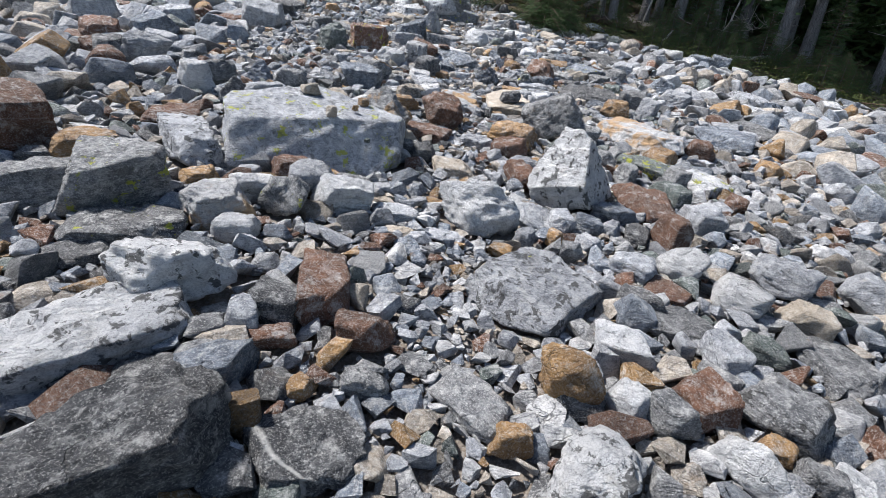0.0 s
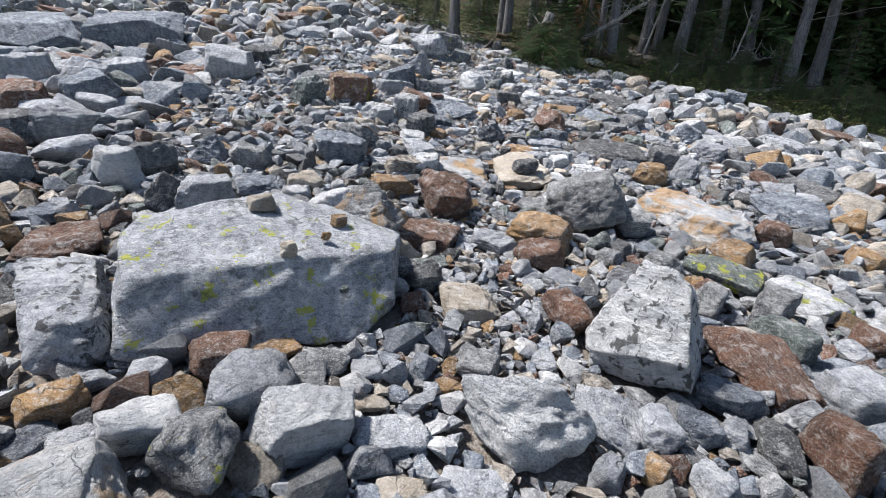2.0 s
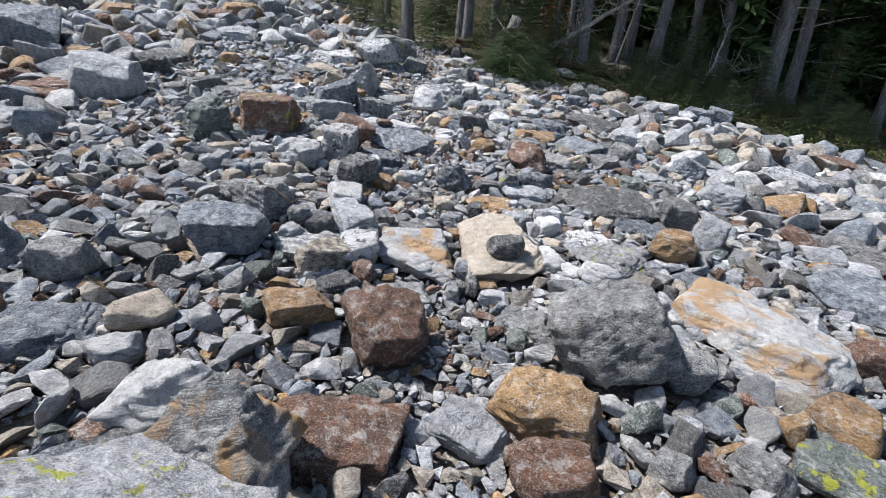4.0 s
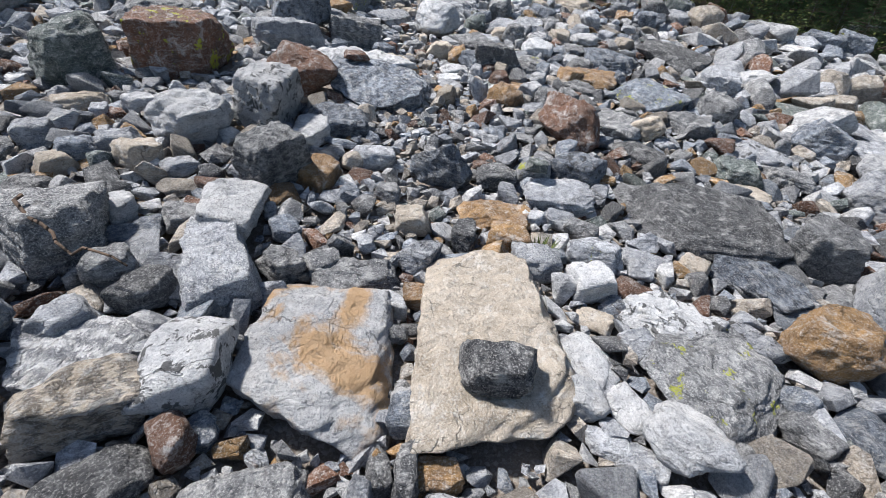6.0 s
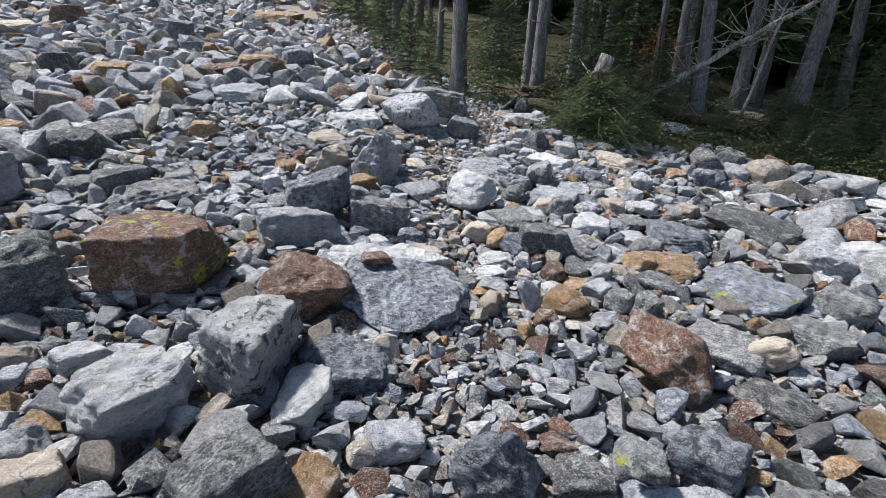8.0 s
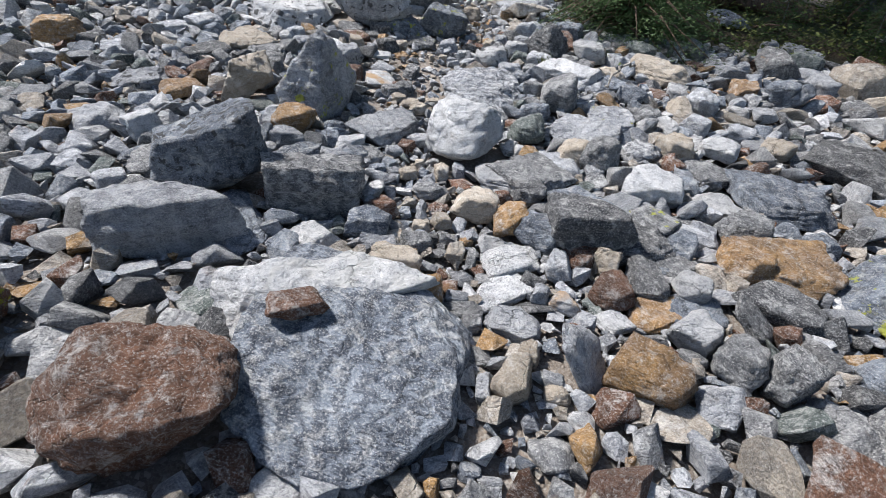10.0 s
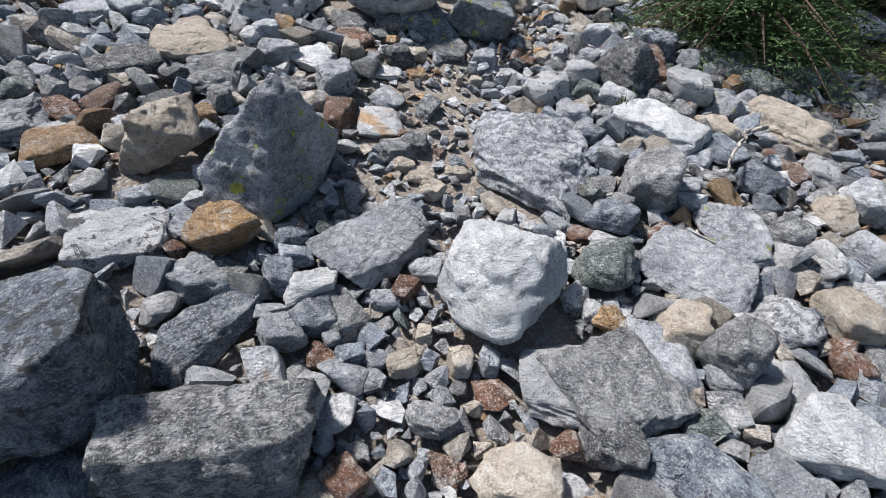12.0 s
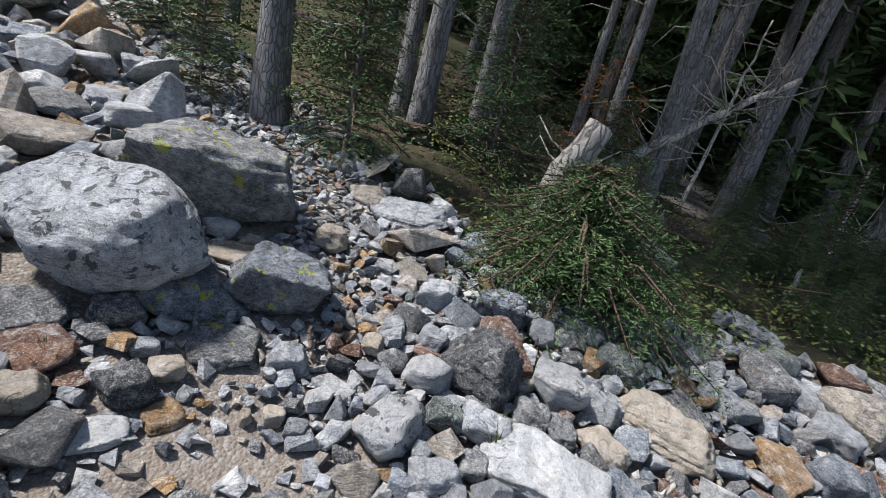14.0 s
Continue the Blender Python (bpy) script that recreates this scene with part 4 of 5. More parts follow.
stone("pale", "block", 3.67, 7.82, (0.45, 0.37, 0.26), -47, 0)
stone("pale", "block", 0.24, 7.86, (0.27, 0.18, 0.13), 5, 0)
stone("grey", "block", 0.34, 7.50, (0.16, 0.14, 0.10), 3, 0)
stone("slate", "block", 0.14, 7.44, (0.17, 0.13, 0.09), 8, 0)
stone("slate", "block", -0.11, 7.02, (0.15, 0.16, 0.11), 16, 0)
stone("slate", "block", -0.05, 7.34, (0.06, 0.08, 0.07), 13, 0)
stone("grey", "block", -0.55, 7.01, (0.20, 0.16, 0.11), 26, 0)
stone("white", "block", -0.84, 7.01, (0.15, 0.19, 0.13), 32, 0)
stone("pale", "block", -0.75, 7.45, (0.20, 0.12, 0.08), 26, 0)
stone("tan", "block", -1.57, 8.06, (0.30, 0.18, 0.11), 33, 0)
stone("pale", "block", -1.12, 7.60, (0.25, 0.18, 0.13), 31, 0)
stone("grey", "block", 3.18, 8.12, (0.40, 0.24, 0.12), -39, 0)
stone("pale", "slab", 4.31, 8.63, (0.55, 0.48, 0.15), -45, 0)
stone("slate", "block", 6.18, 12.09, (0.61, 0.36, 0.24), -38, 0)
stone("grey", "block", 0.45, 10.25, (0.18, 0.12, 0.09), 1, 0)
stone("grey", "block", 0.39, 9.80, (0.16, 0.11, 0.08), 4, 0)
stone("tan", "block", 0.57, 9.73, (0.10, 0.12, 0.08), -3, 0)
stone("grey", "block", 0.64, 9.69, (0.05, 0.12, 0.06), -6, 0)
stone("tan", "block", 0.41, 9.93, (0.10, 0.08, 0.06), 3, 0)
stone("tan", "block", 0.51, 9.98, (0.11, 0.11, 0.08), -1, 0)
stone("pale", "block", 0.25, 9.76, (0.11, 0.10, 0.07), 9, 0)
stone("ochre", "block", 0.63, 9.83, (0.07, 0.05, 0.04), -5, 0)
stone("pale", "block", 0.56, 9.45, (0.10, 0.07, 0.05), -3, 0)
stone("grey", "block", 0.58, 9.37, (0.17, 0.10, 0.04), -4, 0)
stone("white", "block", 0.54, 9.27, (0.07, 0.08, 0.07), -3, 0)
stone("grey", "block", 0.61, 9.28, (0.08, 0.09, 0.07), -6, 0)
stone("pale", "block", 0.57, 9.20, (0.11, 0.07, 0.05), -5, 0)
stone("pale", "block", 0.92, 9.44, (0.08, 0.10, 0.09), -19, 0)
stone("pale", "block", 1.03, 9.59, (0.13, 0.16, 0.11), -21, 0)
stone("pale", "block", 0.63, 8.99, (0.06, 0.12, 0.07), -10, 0)
stone("tan", "block", 0.81, 9.13, (0.09, 0.11, 0.07), -19, 0)
stone("pale", "block", 0.88, 9.02, (0.09, 0.07, 0.05), -26, 0)
stone("tan", "block", 0.88, 8.96, (0.10, 0.07, 0.05), -27, 0)
stone("grey", "block", 1.03, 9.12, (0.16, 0.09, 0.04), -31, -50)
stone("grey", "block", 1.58, 9.05, (0.18, 0.20, 0.14), -53, 0)
stone("grey", "block", 1.41, 9.09, (0.12, 0.07, 0.05), -46, 0)
stone("white", "block", 2.38, 10.78, (0.25, 0.21, 0.14), -36, 0)
stone("tan", "block", 2.84, 10.85, (0.21, 0.19, 0.14), -42, 0)
stone("grey", "block", 0.20, 11.59, (0.20, 0.14, 0.10), 5, 0)
stone("slate", "block", -0.14, 10.70, (0.12, 0.14, 0.10), 14, 0)
stone("slate", "block", -0.00, 10.55, (0.19, 0.14, 0.09), 12, 0)
stone("pale", "block", -1.11, 10.04, (0.14, 0.15, 0.11), 41, 0)
stone("slate", "slab", -1.16, 10.36, (0.17, 0.13, 0.04), 38, 0)
stone("slate", "block", -0.17, 10.91, (0.15, 0.10, 0.07), 32, 0)
stone("slate", "block", -0.16, 10.74, (0.13, 0.12, 0.08), 35, 0)
stone("grey", "slab", 0.08, 10.59, (0.21, 0.23, 0.07), 29, 0)
stone("pale", "block", 0.08, 10.49, (0.06, 0.08, 0.07), 32, 0)
stone("pale", "block", 0.12, 10.58, (0.12, 0.09, 0.06), 27, 0)
stone("tan", "block", 0.13, 10.53, (0.08, 0.05, 0.04), 28, 0)
stone("slate", "block", 0.15, 10.44, (0.12, 0.10, 0.07), 30, 0)
stone("pale", "block", -0.08, 10.46, (0.13, 0.16, 0.12), 40, 0)
stone("tan", "block", 0.33, 10.43, (0.13, 0.10, 0.07), 19, 0)
stone("pale", "block", 0.24, 10.43, (0.08, 0.09, 0.06), 25, 0)
stone("tan", "block", 0.40, 10.56, (0.07, 0.08, 0.06), 13, 0)
stone("pale", "block", 0.24, 10.68, (0.12, 0.10, 0.07), 20, 0)
stone("pale", "block", 0.39, 10.85, (0.16, 0.12, 0.08), 10, 0)
stone("tan", "block", 0.53, 10.46, (0.09, 0.11, 0.10), 5, 0)
stone("pale", "block", 0.63, 10.46, (0.08, 0.10, 0.09), -2, 0)
stone("white", "block", 1.03, 10.70, (0.07, 0.09, 0.08), -23, 0)
stone("white", "block", 0.94, 11.02, (0.08, 0.18, 0.09), -14, 0)
stone("rust", "slab", 1.06, 11.13, (0.15, 0.10, 0.04), -18, 0)
stone("white", "block", 0.73, 11.19, (0.10, 0.11, 0.08), -5, 0)
stone("white", "block", 0.83, 11.16, (0.09, 0.07, 0.05), -9, 0)
stone("grey", "block", 0.54, 11.20, (0.08, 0.10, 0.07), 2, 0)
stone("tan", "block", 0.23, 11.51, (0.12, 0.10, 0.07), 11, 0)
stone("tan", "slab", 0.32, 11.47, (0.17, 0.13, 0.04), 9, 0)
stone("tan", "block", 0.50, 11.52, (0.15, 0.09, 0.04), 3, 0)
stone("grey", "block", 0.27, 11.68, (0.17, 0.13, 0.09), 9, 0)
stone("pale", "block", -0.73, 12.52, (0.17, 0.14, 0.10), 25, 0)
stone("pale", "block", -0.59, 12.27, (0.25, 0.18, 0.13), 25, 0)
stone("grey", "block", -0.72, 11.71, (0.12, 0.15, 0.13), 33, 0)
stone("pale", "block", -0.79, 11.00, (0.14, 0.10, 0.07), 46, 0)
stone("ochre", "block", -0.77, 11.58, (0.14, 0.13, 0.09), 35, 0)
stone("pale", "block", -1.04, 11.44, (0.12, 0.11, 0.08), 43, 0)
stone("white", "block", 1.71, 10.48, (0.29, 0.17, 0.04), -54, 0)
stone("pale", "block", 1.46, 10.46, (0.14, 0.13, 0.09), -47, 0)
stone("grey", "block", 1.51, 10.53, (0.20, 0.25, 0.23), -46, 0)
stone("pale", "block", 1.17, 12.07, (0.22, 0.14, 0.10), -13, 0)
stone("slate", "block", 1.22, 11.88, (0.18, 0.15, 0.10), -16, 0)
stone("tan", "block", 0.50, 12.42, (0.05, 0.07, 0.06), -4, 0)
stone("tan", "block", 0.60, 12.41, (0.09, 0.09, 0.06), -8, 0)
stone("pale", "block", 0.68, 12.36, (0.09, 0.10, 0.07), -12, 0)
stone("pale", "block", 0.76, 12.13, (0.07, 0.06, 0.04), -17, 0)
stone("pale", "block", 1.14, 12.17, (0.09, 0.11, 0.07), -30, 0)
stone("grey", "block", 1.74, 12.31, (0.19, 0.15, 0.10), -43, 0)
stone("grey", "block", 1.84, 12.22, (0.20, 0.14, 0.10), -47, 0)
stone("grey", "block", 1.33, 12.10, (0.14, 0.12, 0.08), -37, 0)
stone("tan", "block", 1.07, 12.78, (0.11, 0.12, 0.08), -20, 0)
stone("pale", "block", 1.38, 12.79, (0.15, 0.16, 0.11), -28, 0)
stone("pale", "block", 1.21, 12.90, (0.12, 0.13, 0.09), -22, 0)
stone("pale", "block", 1.52, 13.13, (0.24, 0.22, 0.16), -27, 0)
stone("pale", "block", 0.12, 12.71, (0.11, 0.08, 0.06), 8, 0)
stone("pale", "block", 4.16, 13.17, (0.15, 0.18, 0.13), -58, 0)
stone("pale", "block", 3.23, 12.35, (0.39, 0.23, 0.14), -62, 0)
stone("pale", "block", 4.02, 12.09, (0.30, 0.25, 0.18), -71, 0)
stone("white", "block", 5.20, 12.59, (0.19, 0.24, 0.18), -70, 0)
stone("white", "block", 0.34, 13.55, (0.19, 0.12, 0.09), 1, 0)
stone("tan", "block", 0.51, 13.50, (0.15, 0.09, 0.06), -3, 0)
stone("tan", "slab", 0.41, 13.36, (0.35, 0.21, 0.05), -1, 0)
stone("ochre", "block", -2.37, 3.08, (0.40, 0.26, 0.18), 35, 0)
stone("slate", "block", -5.84, 11.81, (1.84, 1.10, 0.64), 31, 0)
stone("ochre", "block", -3.16, 15.89, (1.01, 0.60, 0.34), 12, 0)
stone("pale", "block", -3.33, 9.73, (0.79, 0.80, 0.56), 23, 0)

# ---- forest ----
def skin(ob, verts, faces, material, smooth=True):
    mesh = bpy.data.meshes.new(ob)
    mesh.from_pydata(verts, [], faces)
    mesh.materials.append(material)
    if smooth:
        mesh.polygons.foreach_set("use_smooth", [True] * len(faces))
    return mesh


def part(name, mesh, parent, label=""):
    ob = new(name, mesh)
    ob.parent = parent
    return tagged(ob, label)


def tube(path, radii, sides=9, knobs=0.0, seed=0):
    """A tapered, slightly uneven round stem along a path."""
    verts, faces = [], []
    for i, (p, r) in enumerate(zip(path, radii)):
        way = (Vector(path[min(i + 1, len(path) - 1)]) - Vector(path[max(i - 1, 0)])).normalized()
        side = way.orthogonal().normalized()
        if i and side.dot(last) < 0.2:
            side = (last - way * last.dot(way)).normalized()
        else:
            side = (last - way * last.dot(way)).normalized() if i else side
        last = side
        other = way.cross(side)
        for k in range(sides):
            a = 2 * math.pi * k / sides
            rr = r * (1 + knobs * noise.noise((k * 1.7 + seed, i * 0.9, seed)))
            verts.append(Vector(p) + (side * math.cos(a) + other * math.sin(a)) * rr)
    n = len(path)
    for i in range(n - 1):
        for k in range(sides):
            faces.append((i * sides + k, i * sides + (k + 1) % sides, (i + 1) * sides + (k + 1) % sides, (i + 1) * sides + k))
    faces.append(tuple(range(sides))[::-1])
    faces.append(tuple((n - 1) * sides + k for k in range(sides)))
    return verts, faces


def join(pieces):
    verts, faces = [], []
    for v, f in pieces:
        base = len(verts)
        verts += v
        faces += [tuple(i + base for i in q) for q in f]
    return verts, faces


def spray(rng, start, way, length, width, out, droop=0.25, step=0.05, leaf=0.075):
    """Needles along a fir branch: small blades to both sides of twigs that fan out."""
    side = way.cross(Vector((0, 0, 1)))
    if side.length < 0.01:
        side = Vector((1, 0, 0))
    side.normalize()
    verts, faces = out
    t = 0.12 * length
    while t < length:
        at = start + way * t + Vector((0, 0, -droop * t * t / max(length, 0.1)))
        reach = width * (1 - t / length) * rng.uniform(0.6, 1.1) + 0.05
        for s in (-1, 1):
            twig = (side * s * rng.uniform(0.7, 1.1) + way * rng.uniform(0.4, 0.9) + Vector((0, 0, rng.uniform(-0.25, 0.15)))).normalized()
            q = 0.0
            while q < reach:
                p = at + twig * q + Vector((rng.gauss(0, 0.012), rng.gauss(0, 0.012), rng.gauss(0, 0.016)))
                d = (twig + Vector((rng.gauss(0, 0.4), rng.gauss(0, 0.4), rng.gauss(0, 0.45)))).normalized()
                c = d.cross(Vector((rng.gauss(0, 1), rng.gauss(0, 1), rng.gauss(0, 1)))).normalized() * leaf * rng.uniform(0.1, 0.18)
                e = d * leaf * rng.uniform(0.8, 1.5)
                b = len(verts)
                verts += [p - c, p + e * 0.6 - c * 0.8, p + e, p + e * 0.5 + c]
                faces.append((b, b + 1, b + 2, b + 3))
                q += step * rng.uniform(0.7, 1.2)
        t += step * rng.uniform(1.1, 1.9)


def fir_crown(seed, base, top, reach, rows, step, leaf, bare_part=0.0):
    """Whorls of drooping needled branches round a stem, from base to top."""
    rng = random.Random(seed)
    out, wood = ([], []), []
    for i in range(rows):
        s = (i + rng.uniform(-0.3, 0.3)) / rows
        z = base + (top - base) * max(s, 0)
        length = reach * (1 - s) ** 0.75 * rng.uniform(0.6, 1.12) + 0.08
        a = i * 2.4 + rng.uniform(-0.5, 0.5)
        lift = rng.uniform(-0.2, 0.25) + 0.35 * s
        way = Vector((math.cos(a), math.sin(a), lift)).normalized()
        start = Vector((0, 0, z))
        spray(rng, start + way * length * bare_part, way, length * (1 - bare_part), length * 0.42, out, 0.3, step, leaf)
        wood.append(tube([start, start + way * length * 0.5, start + way * length * 0.92 + Vector((0, 0, -0.28 * length * 0.85))], [0.012 + 0.01 * length, 0.01, 0.003], 5))
    return out, join(wood)


def conifer(seed, height, radius, crown_from, reach, rows, step, leaf, lean=0.0, stubs=14):
    """A tall conifer: flared trunk with dead branch stubs low down and a needled crown."""
    rng = random.Random(seed)
    tree = new("conifer_tree")
    path, radii = [], []
    for i in range(15):
        s = i / 14
        z = height * s ** 1.25 - 0.35
        path.append(Vector((lean * z + 0.05 * math.sin(z * 0.7 + seed), 0.05 * math.cos(z * 0.6 + seed), z)))
        radii.append(radius * (1 - 0.93 * s ** 1.2) * (1 + 0.55 * math.exp(-max(z, 0) * 5)))
    part("trunk", skin("trunk", *tube(path, radii, 14, 0.13, seed), BARK), tree)
    twigs = []
    for _ in range(stubs):
        z = rng.uniform(0.7, crown_from + 2.5)
        a = rng.uniform(0, 6.28)
        root = Vector((lean * z, 0, z))
        d = Vector((math.cos(a), math.sin(a), rng.uniform(-0.35, 0.3)))
        n = rng.uniform(0.25, 1.2)
        twigs.append(tube([root, root + d * n * 0.6, root + d * n + Vector((0, 0, rng.uniform(-0.25, 0.1)))], [0.014, 0.009, 0.003], 5))
    tagged(part("twig", skin("twig", *join(twigs), DEADWOOD), tree, "bare grey dead twigs"), kind="stuff")
    out, wood = fir_crown(seed + 50, crown_from, height, reach, rows, step, leaf)
    part("crown", skin("crown", *out, NEEDLES, False), tree, "dark green needles")
    tagged(part("limb", skin("limb", *wood, BROWNWOOD), tree), kind="stuff")
    return tagged(tree, "tall grey-barked conifer with dead lower twigs", "tree", "conifers of the forest edge")


def young_fir(seed, height, reach, rows, step=0.05, leaf=0.07):
    tree = new("young_fir")
    part("trunk", skin("trunk", *tube([(0, 0, -0.2), (0, 0, height * 0.5), (0, 0, height)], [0.03, 0.02, 0.004], 7), BARK), tree)
    out, wood = fir_crown(seed, 0.06, height, reach, rows, step, leaf)
    part("crown", skin("crown", *out, NEEDLES, False), tree, "green needles")
    tagged(part("limb", skin("limb", *wood, BROWNWOOD), tree), kind="stuff")
    return tagged(tree, "low bushy young fir at the edge of the rocks", "tree", "young firs of the forest edge")


def set_on(ob, x, y, turn=0.0, scale=1.0, sink=0.0, tilt=0.0):
    ob.matrix_world = Matrix.Translation((x, y, ground_z(x, y) - sink)) @ pose(0, 0, 0, tilt, 0, turn) @ Matrix.Scale(scale, 4)
    return ob


def copy_on(ob, x, y, turn, scale=1.0, tilt=0.0):
    made = copy_thing(ob, Matrix.Translation((x, y, ground_z(x, y))) @ pose(0, 0, 0, tilt, 0, turn))
    made.scale = (scale, scale, scale)
    return made


# trunks that stand at the edge, each in its own place
tall = [conifer(3, 15, 0.135, 3.4, 1.9, 54, 0.11, 0.2), conifer(4, 17, 0.12, 3.9, 1.7, 54, 0.11, 0.2, 0.02), conifer(5, 13, 0.095, 3.0, 1.5, 46, 0.11, 0.2, -0.015)]
thick = conifer(6, 14, 0.15, 0.5, 2.4, 100, 0.12, 0.34, 0.0, 4)
set_on(thick, 11.0, 24.0)
set_on(tall[0], 0.61, 15.4)
set_on(tall[1], 2.12, 15.66)
set_on(tall[2], 2.0, 15.98)
for pick, x, y, turn, scale, tilt in ((1, 2.76, 15.65, 40, 1.0, 0), (1, 4.84, 15.12, 100, 1.0, 0), (2, 4.6, 16.3, 10, 0.8, 0), (0, 7.0, 15.5, 250, 1.15, -4), (1, 6.7, 16.4, 200, 1.0, -3), (2, 5.6, 17.2, 70, 1.1, 0),
                                      (1, -1.1, 20.4, 150, 0.95, 0), (2, 0.2, 18.0, 300, 0.8, 0), (0, 11.2, 15.6, 20, 1.2, 0), (1, 8.9, 17.0, 170, 1.1, 2), (0, 14.5, 14.5, 130, 1.2, 0), (2, -2.9, 25.2, 30, 1, 0), (1, -0.6, 23.1, 220, 1.1, 0)):
    copy_on(tall[pick], x, y, turn, scale, tilt)
dice = random.Random(31)
wood = []
for _ in range(2600):
    x, y = dice.uniform(-14, 40), dice.uniform(11, 52)
    if 2.6 < forest_depth(x, y) < 26 and all((x - a) ** 2 + (y - b) ** 2 > 2.0 for a, b in wood):
        wood.append((x, y))
for k, (x, y) in enumerate(wood[:230]):
    copy_on(tall[k % 3] if forest_depth(x, y) < 6.5 else thick, x, y, dice.uniform(0, 360), dice.uniform(0.8, 1.25))

# young firs
bush = young_fir(61, 0.9, 1.2, 190, 0.03, 0.034)
set_on(bush, 2.6, 13.35, 20)
firs = [young_fir(62, 2.3, 0.85, 80, 0.042, 0.055), young_fir(63, 1.6, 0.8, 64, 0.042, 0.055)]
set_on(firs[0], 1.2, 14.85, 60, 0.85)
set_on(firs[1], 3.3, 13.75, 10, 0.6)
for k, (x, y, turn, scale) in enumerate(((0.05, 15.6, 30, 0.6), (-0.4, 16.9, 200, 0.9), (2.7, 15.1, 100, 0.8), (1.7, 17.2, 280, 1.2), (3.5, 17.0, 10, 1.3), (4.1, 15.0, 50, 0.7), (5.9, 17.3, 120, 1.3), (7.6, 15.8, 160, 1.0),
                                        (7.2, 14.2, 220, 0.7), (8.6, 13.6, 20, 0.8), (10.4, 13.6, 300, 0.9), (6.2, 14.0, 90, 0.55), (-1.2, 19.0, 40, 0.9), (-2.4, 22.8, 130, 1.2), (-1.6, 21.6, 15, 1.3), (9.2, 17.5, 15, 1.5), (12.6, 13.3, 80, 1.0), (4.9, 18.4, 200, 1.5), (-3.6, 25.6, 200, 1.4))):
    copy_on(firs[k % 2], x, y, turn, scale)
low = 0
while low < 34:
    x, y = dice.uniform(3.6, 11), dice.uniform(10.5, 16)
    if 0.5 < forest_depth(x, y) < 2.6 and not clearing(x, y):
        copy_on(firs[1], x, y, dice.uniform(0, 360), dice.uniform(0.3, 0.55))
        low += 1
for _ in range(400):
    x, y = dice.uniform(-10, 24), dice.uniform(13, 34)
    if 1.8 < forest_depth(x, y) < 9 and len(bpy.data.objects) < 1640 and dice.random() < 0.3:
        copy_on(firs[dice.randrange(2)], x, y, dice.uniform(0, 360), dice.uniform(0.9, 1.9))


def limb(name, points, radii, material, label, category, twigs=0, seed=1, curl=0.5):
    """A fallen trunk or dead stick, with its bare twigs."""
    r2 = random.Random(seed)
    ob = new(name, None)
    path = []
    for (a, b) in zip(points, points[1:]):
        for k in range(5):
            path.append(Vector(a).lerp(Vector(b), k / 5))
    path.append(Vector(points[-1]))
    n = len(path) - 1
    at = Vector(points[0])
    path = [p - at + Vector((r2.gauss(0, 0.012), r2.gauss(0, 0.012), r2.gauss(0, 0.012))) for p in path]
    rads = [radii[0] + (radii[1] - radii[0]) * i / n for i in range(n + 1)]
    part("stem", skin("stem", *tube(path, rads, 9, 0.25, seed), material), ob)
    if twigs:
        out = []
        for _ in range(twigs):
            i = r2.randrange(n // 4, n)
            d = Vector((r2.gauss(0, 1), r2.gauss(0, 1), r2.uniform(-0.3, 1.0))).normalized()
            m = r2.uniform(0.3, 0.8)
            p = path[i]
            out.append(tube([p, p + d * m * 0.5, p + d * m * 0.85 + Vector((0, 0, curl * 0.15)), p + d * m + Vector((0, 0, -curl * 0.1))], [0.012, 0.008, 0.005, 0.002], 5))
        tagged(part("twig", skin("twig", *join(out), DEADWOOD), ob, "bare curling grey twigs"), kind="stuff")
    ob.matrix_world = Matrix.Translation(at)
    return tagged(ob, label, category)


def gz(x, y, h=0.0):
    return (x, y, ground_z(x, y) + h)


limb("fallen_tree", (gz(4.0, 14.98, 0.35), gz(4.96, 15.02, 0.98), gz(6.5, 14.98, 2.05)), (0.07, 0.035), DEADWOOD, "leaning dead silver trunk with curling bare twigs", "dead tree", 46, 3)
limb("broken_snag", (gz(2.55, 13.8, -0.1), gz(2.62, 13.77, 0.7), gz(2.76, 13.7, 1.05)), (0.15, 0.1), DEADWOOD, "splintered pale broken stump above the fir bush", "stump", 6, 4)
limb("fallen_log", (gz(1.8, 15.5, 0.1), gz(2.7, 15.55, 0.12), gz(3.6, 15.62, 0.06)), (0.07, 0.05), BROWNWOOD, "grey-brown fallen log behind the fir bush", "log", 12, 5)
limb("fallen_log", (gz(4.2, 14.8, 0.1), gz(4.8, 14.6, 0.09), gz(5.4, 14.35, 0.06)), (0.11, 0.08), BROWNWOOD, "dark rotting log lying by the rocks", "log", 6, 6)
limb("fallen_log", (gz(6.8, 15.2, 0.35), gz(8.0, 14.7, 0.25), gz(9.6, 14.3, 0.15)), (0.05, 0.035), BROWNWOOD, "thin brown fallen log in the undergrowth", "log", 14, 7)
limb("dead_stick", (gz(5.9, 13.7, 0.05), gz(6.15, 13.8, 0.32)), (0.03, 0.02), DEADWOOD, "short white peeled stick in the undergrowth", "stick", 0, 8)
limb("dead_branch", (gz(7.6, 14.3, 0.05), gz(8.1, 14.6, 0.7), gz(8.3, 14.7, 1.6)), (0.035, 0.015), DEADWOOD, "upright dead branch among the shrubs", "branch", 8, 9)
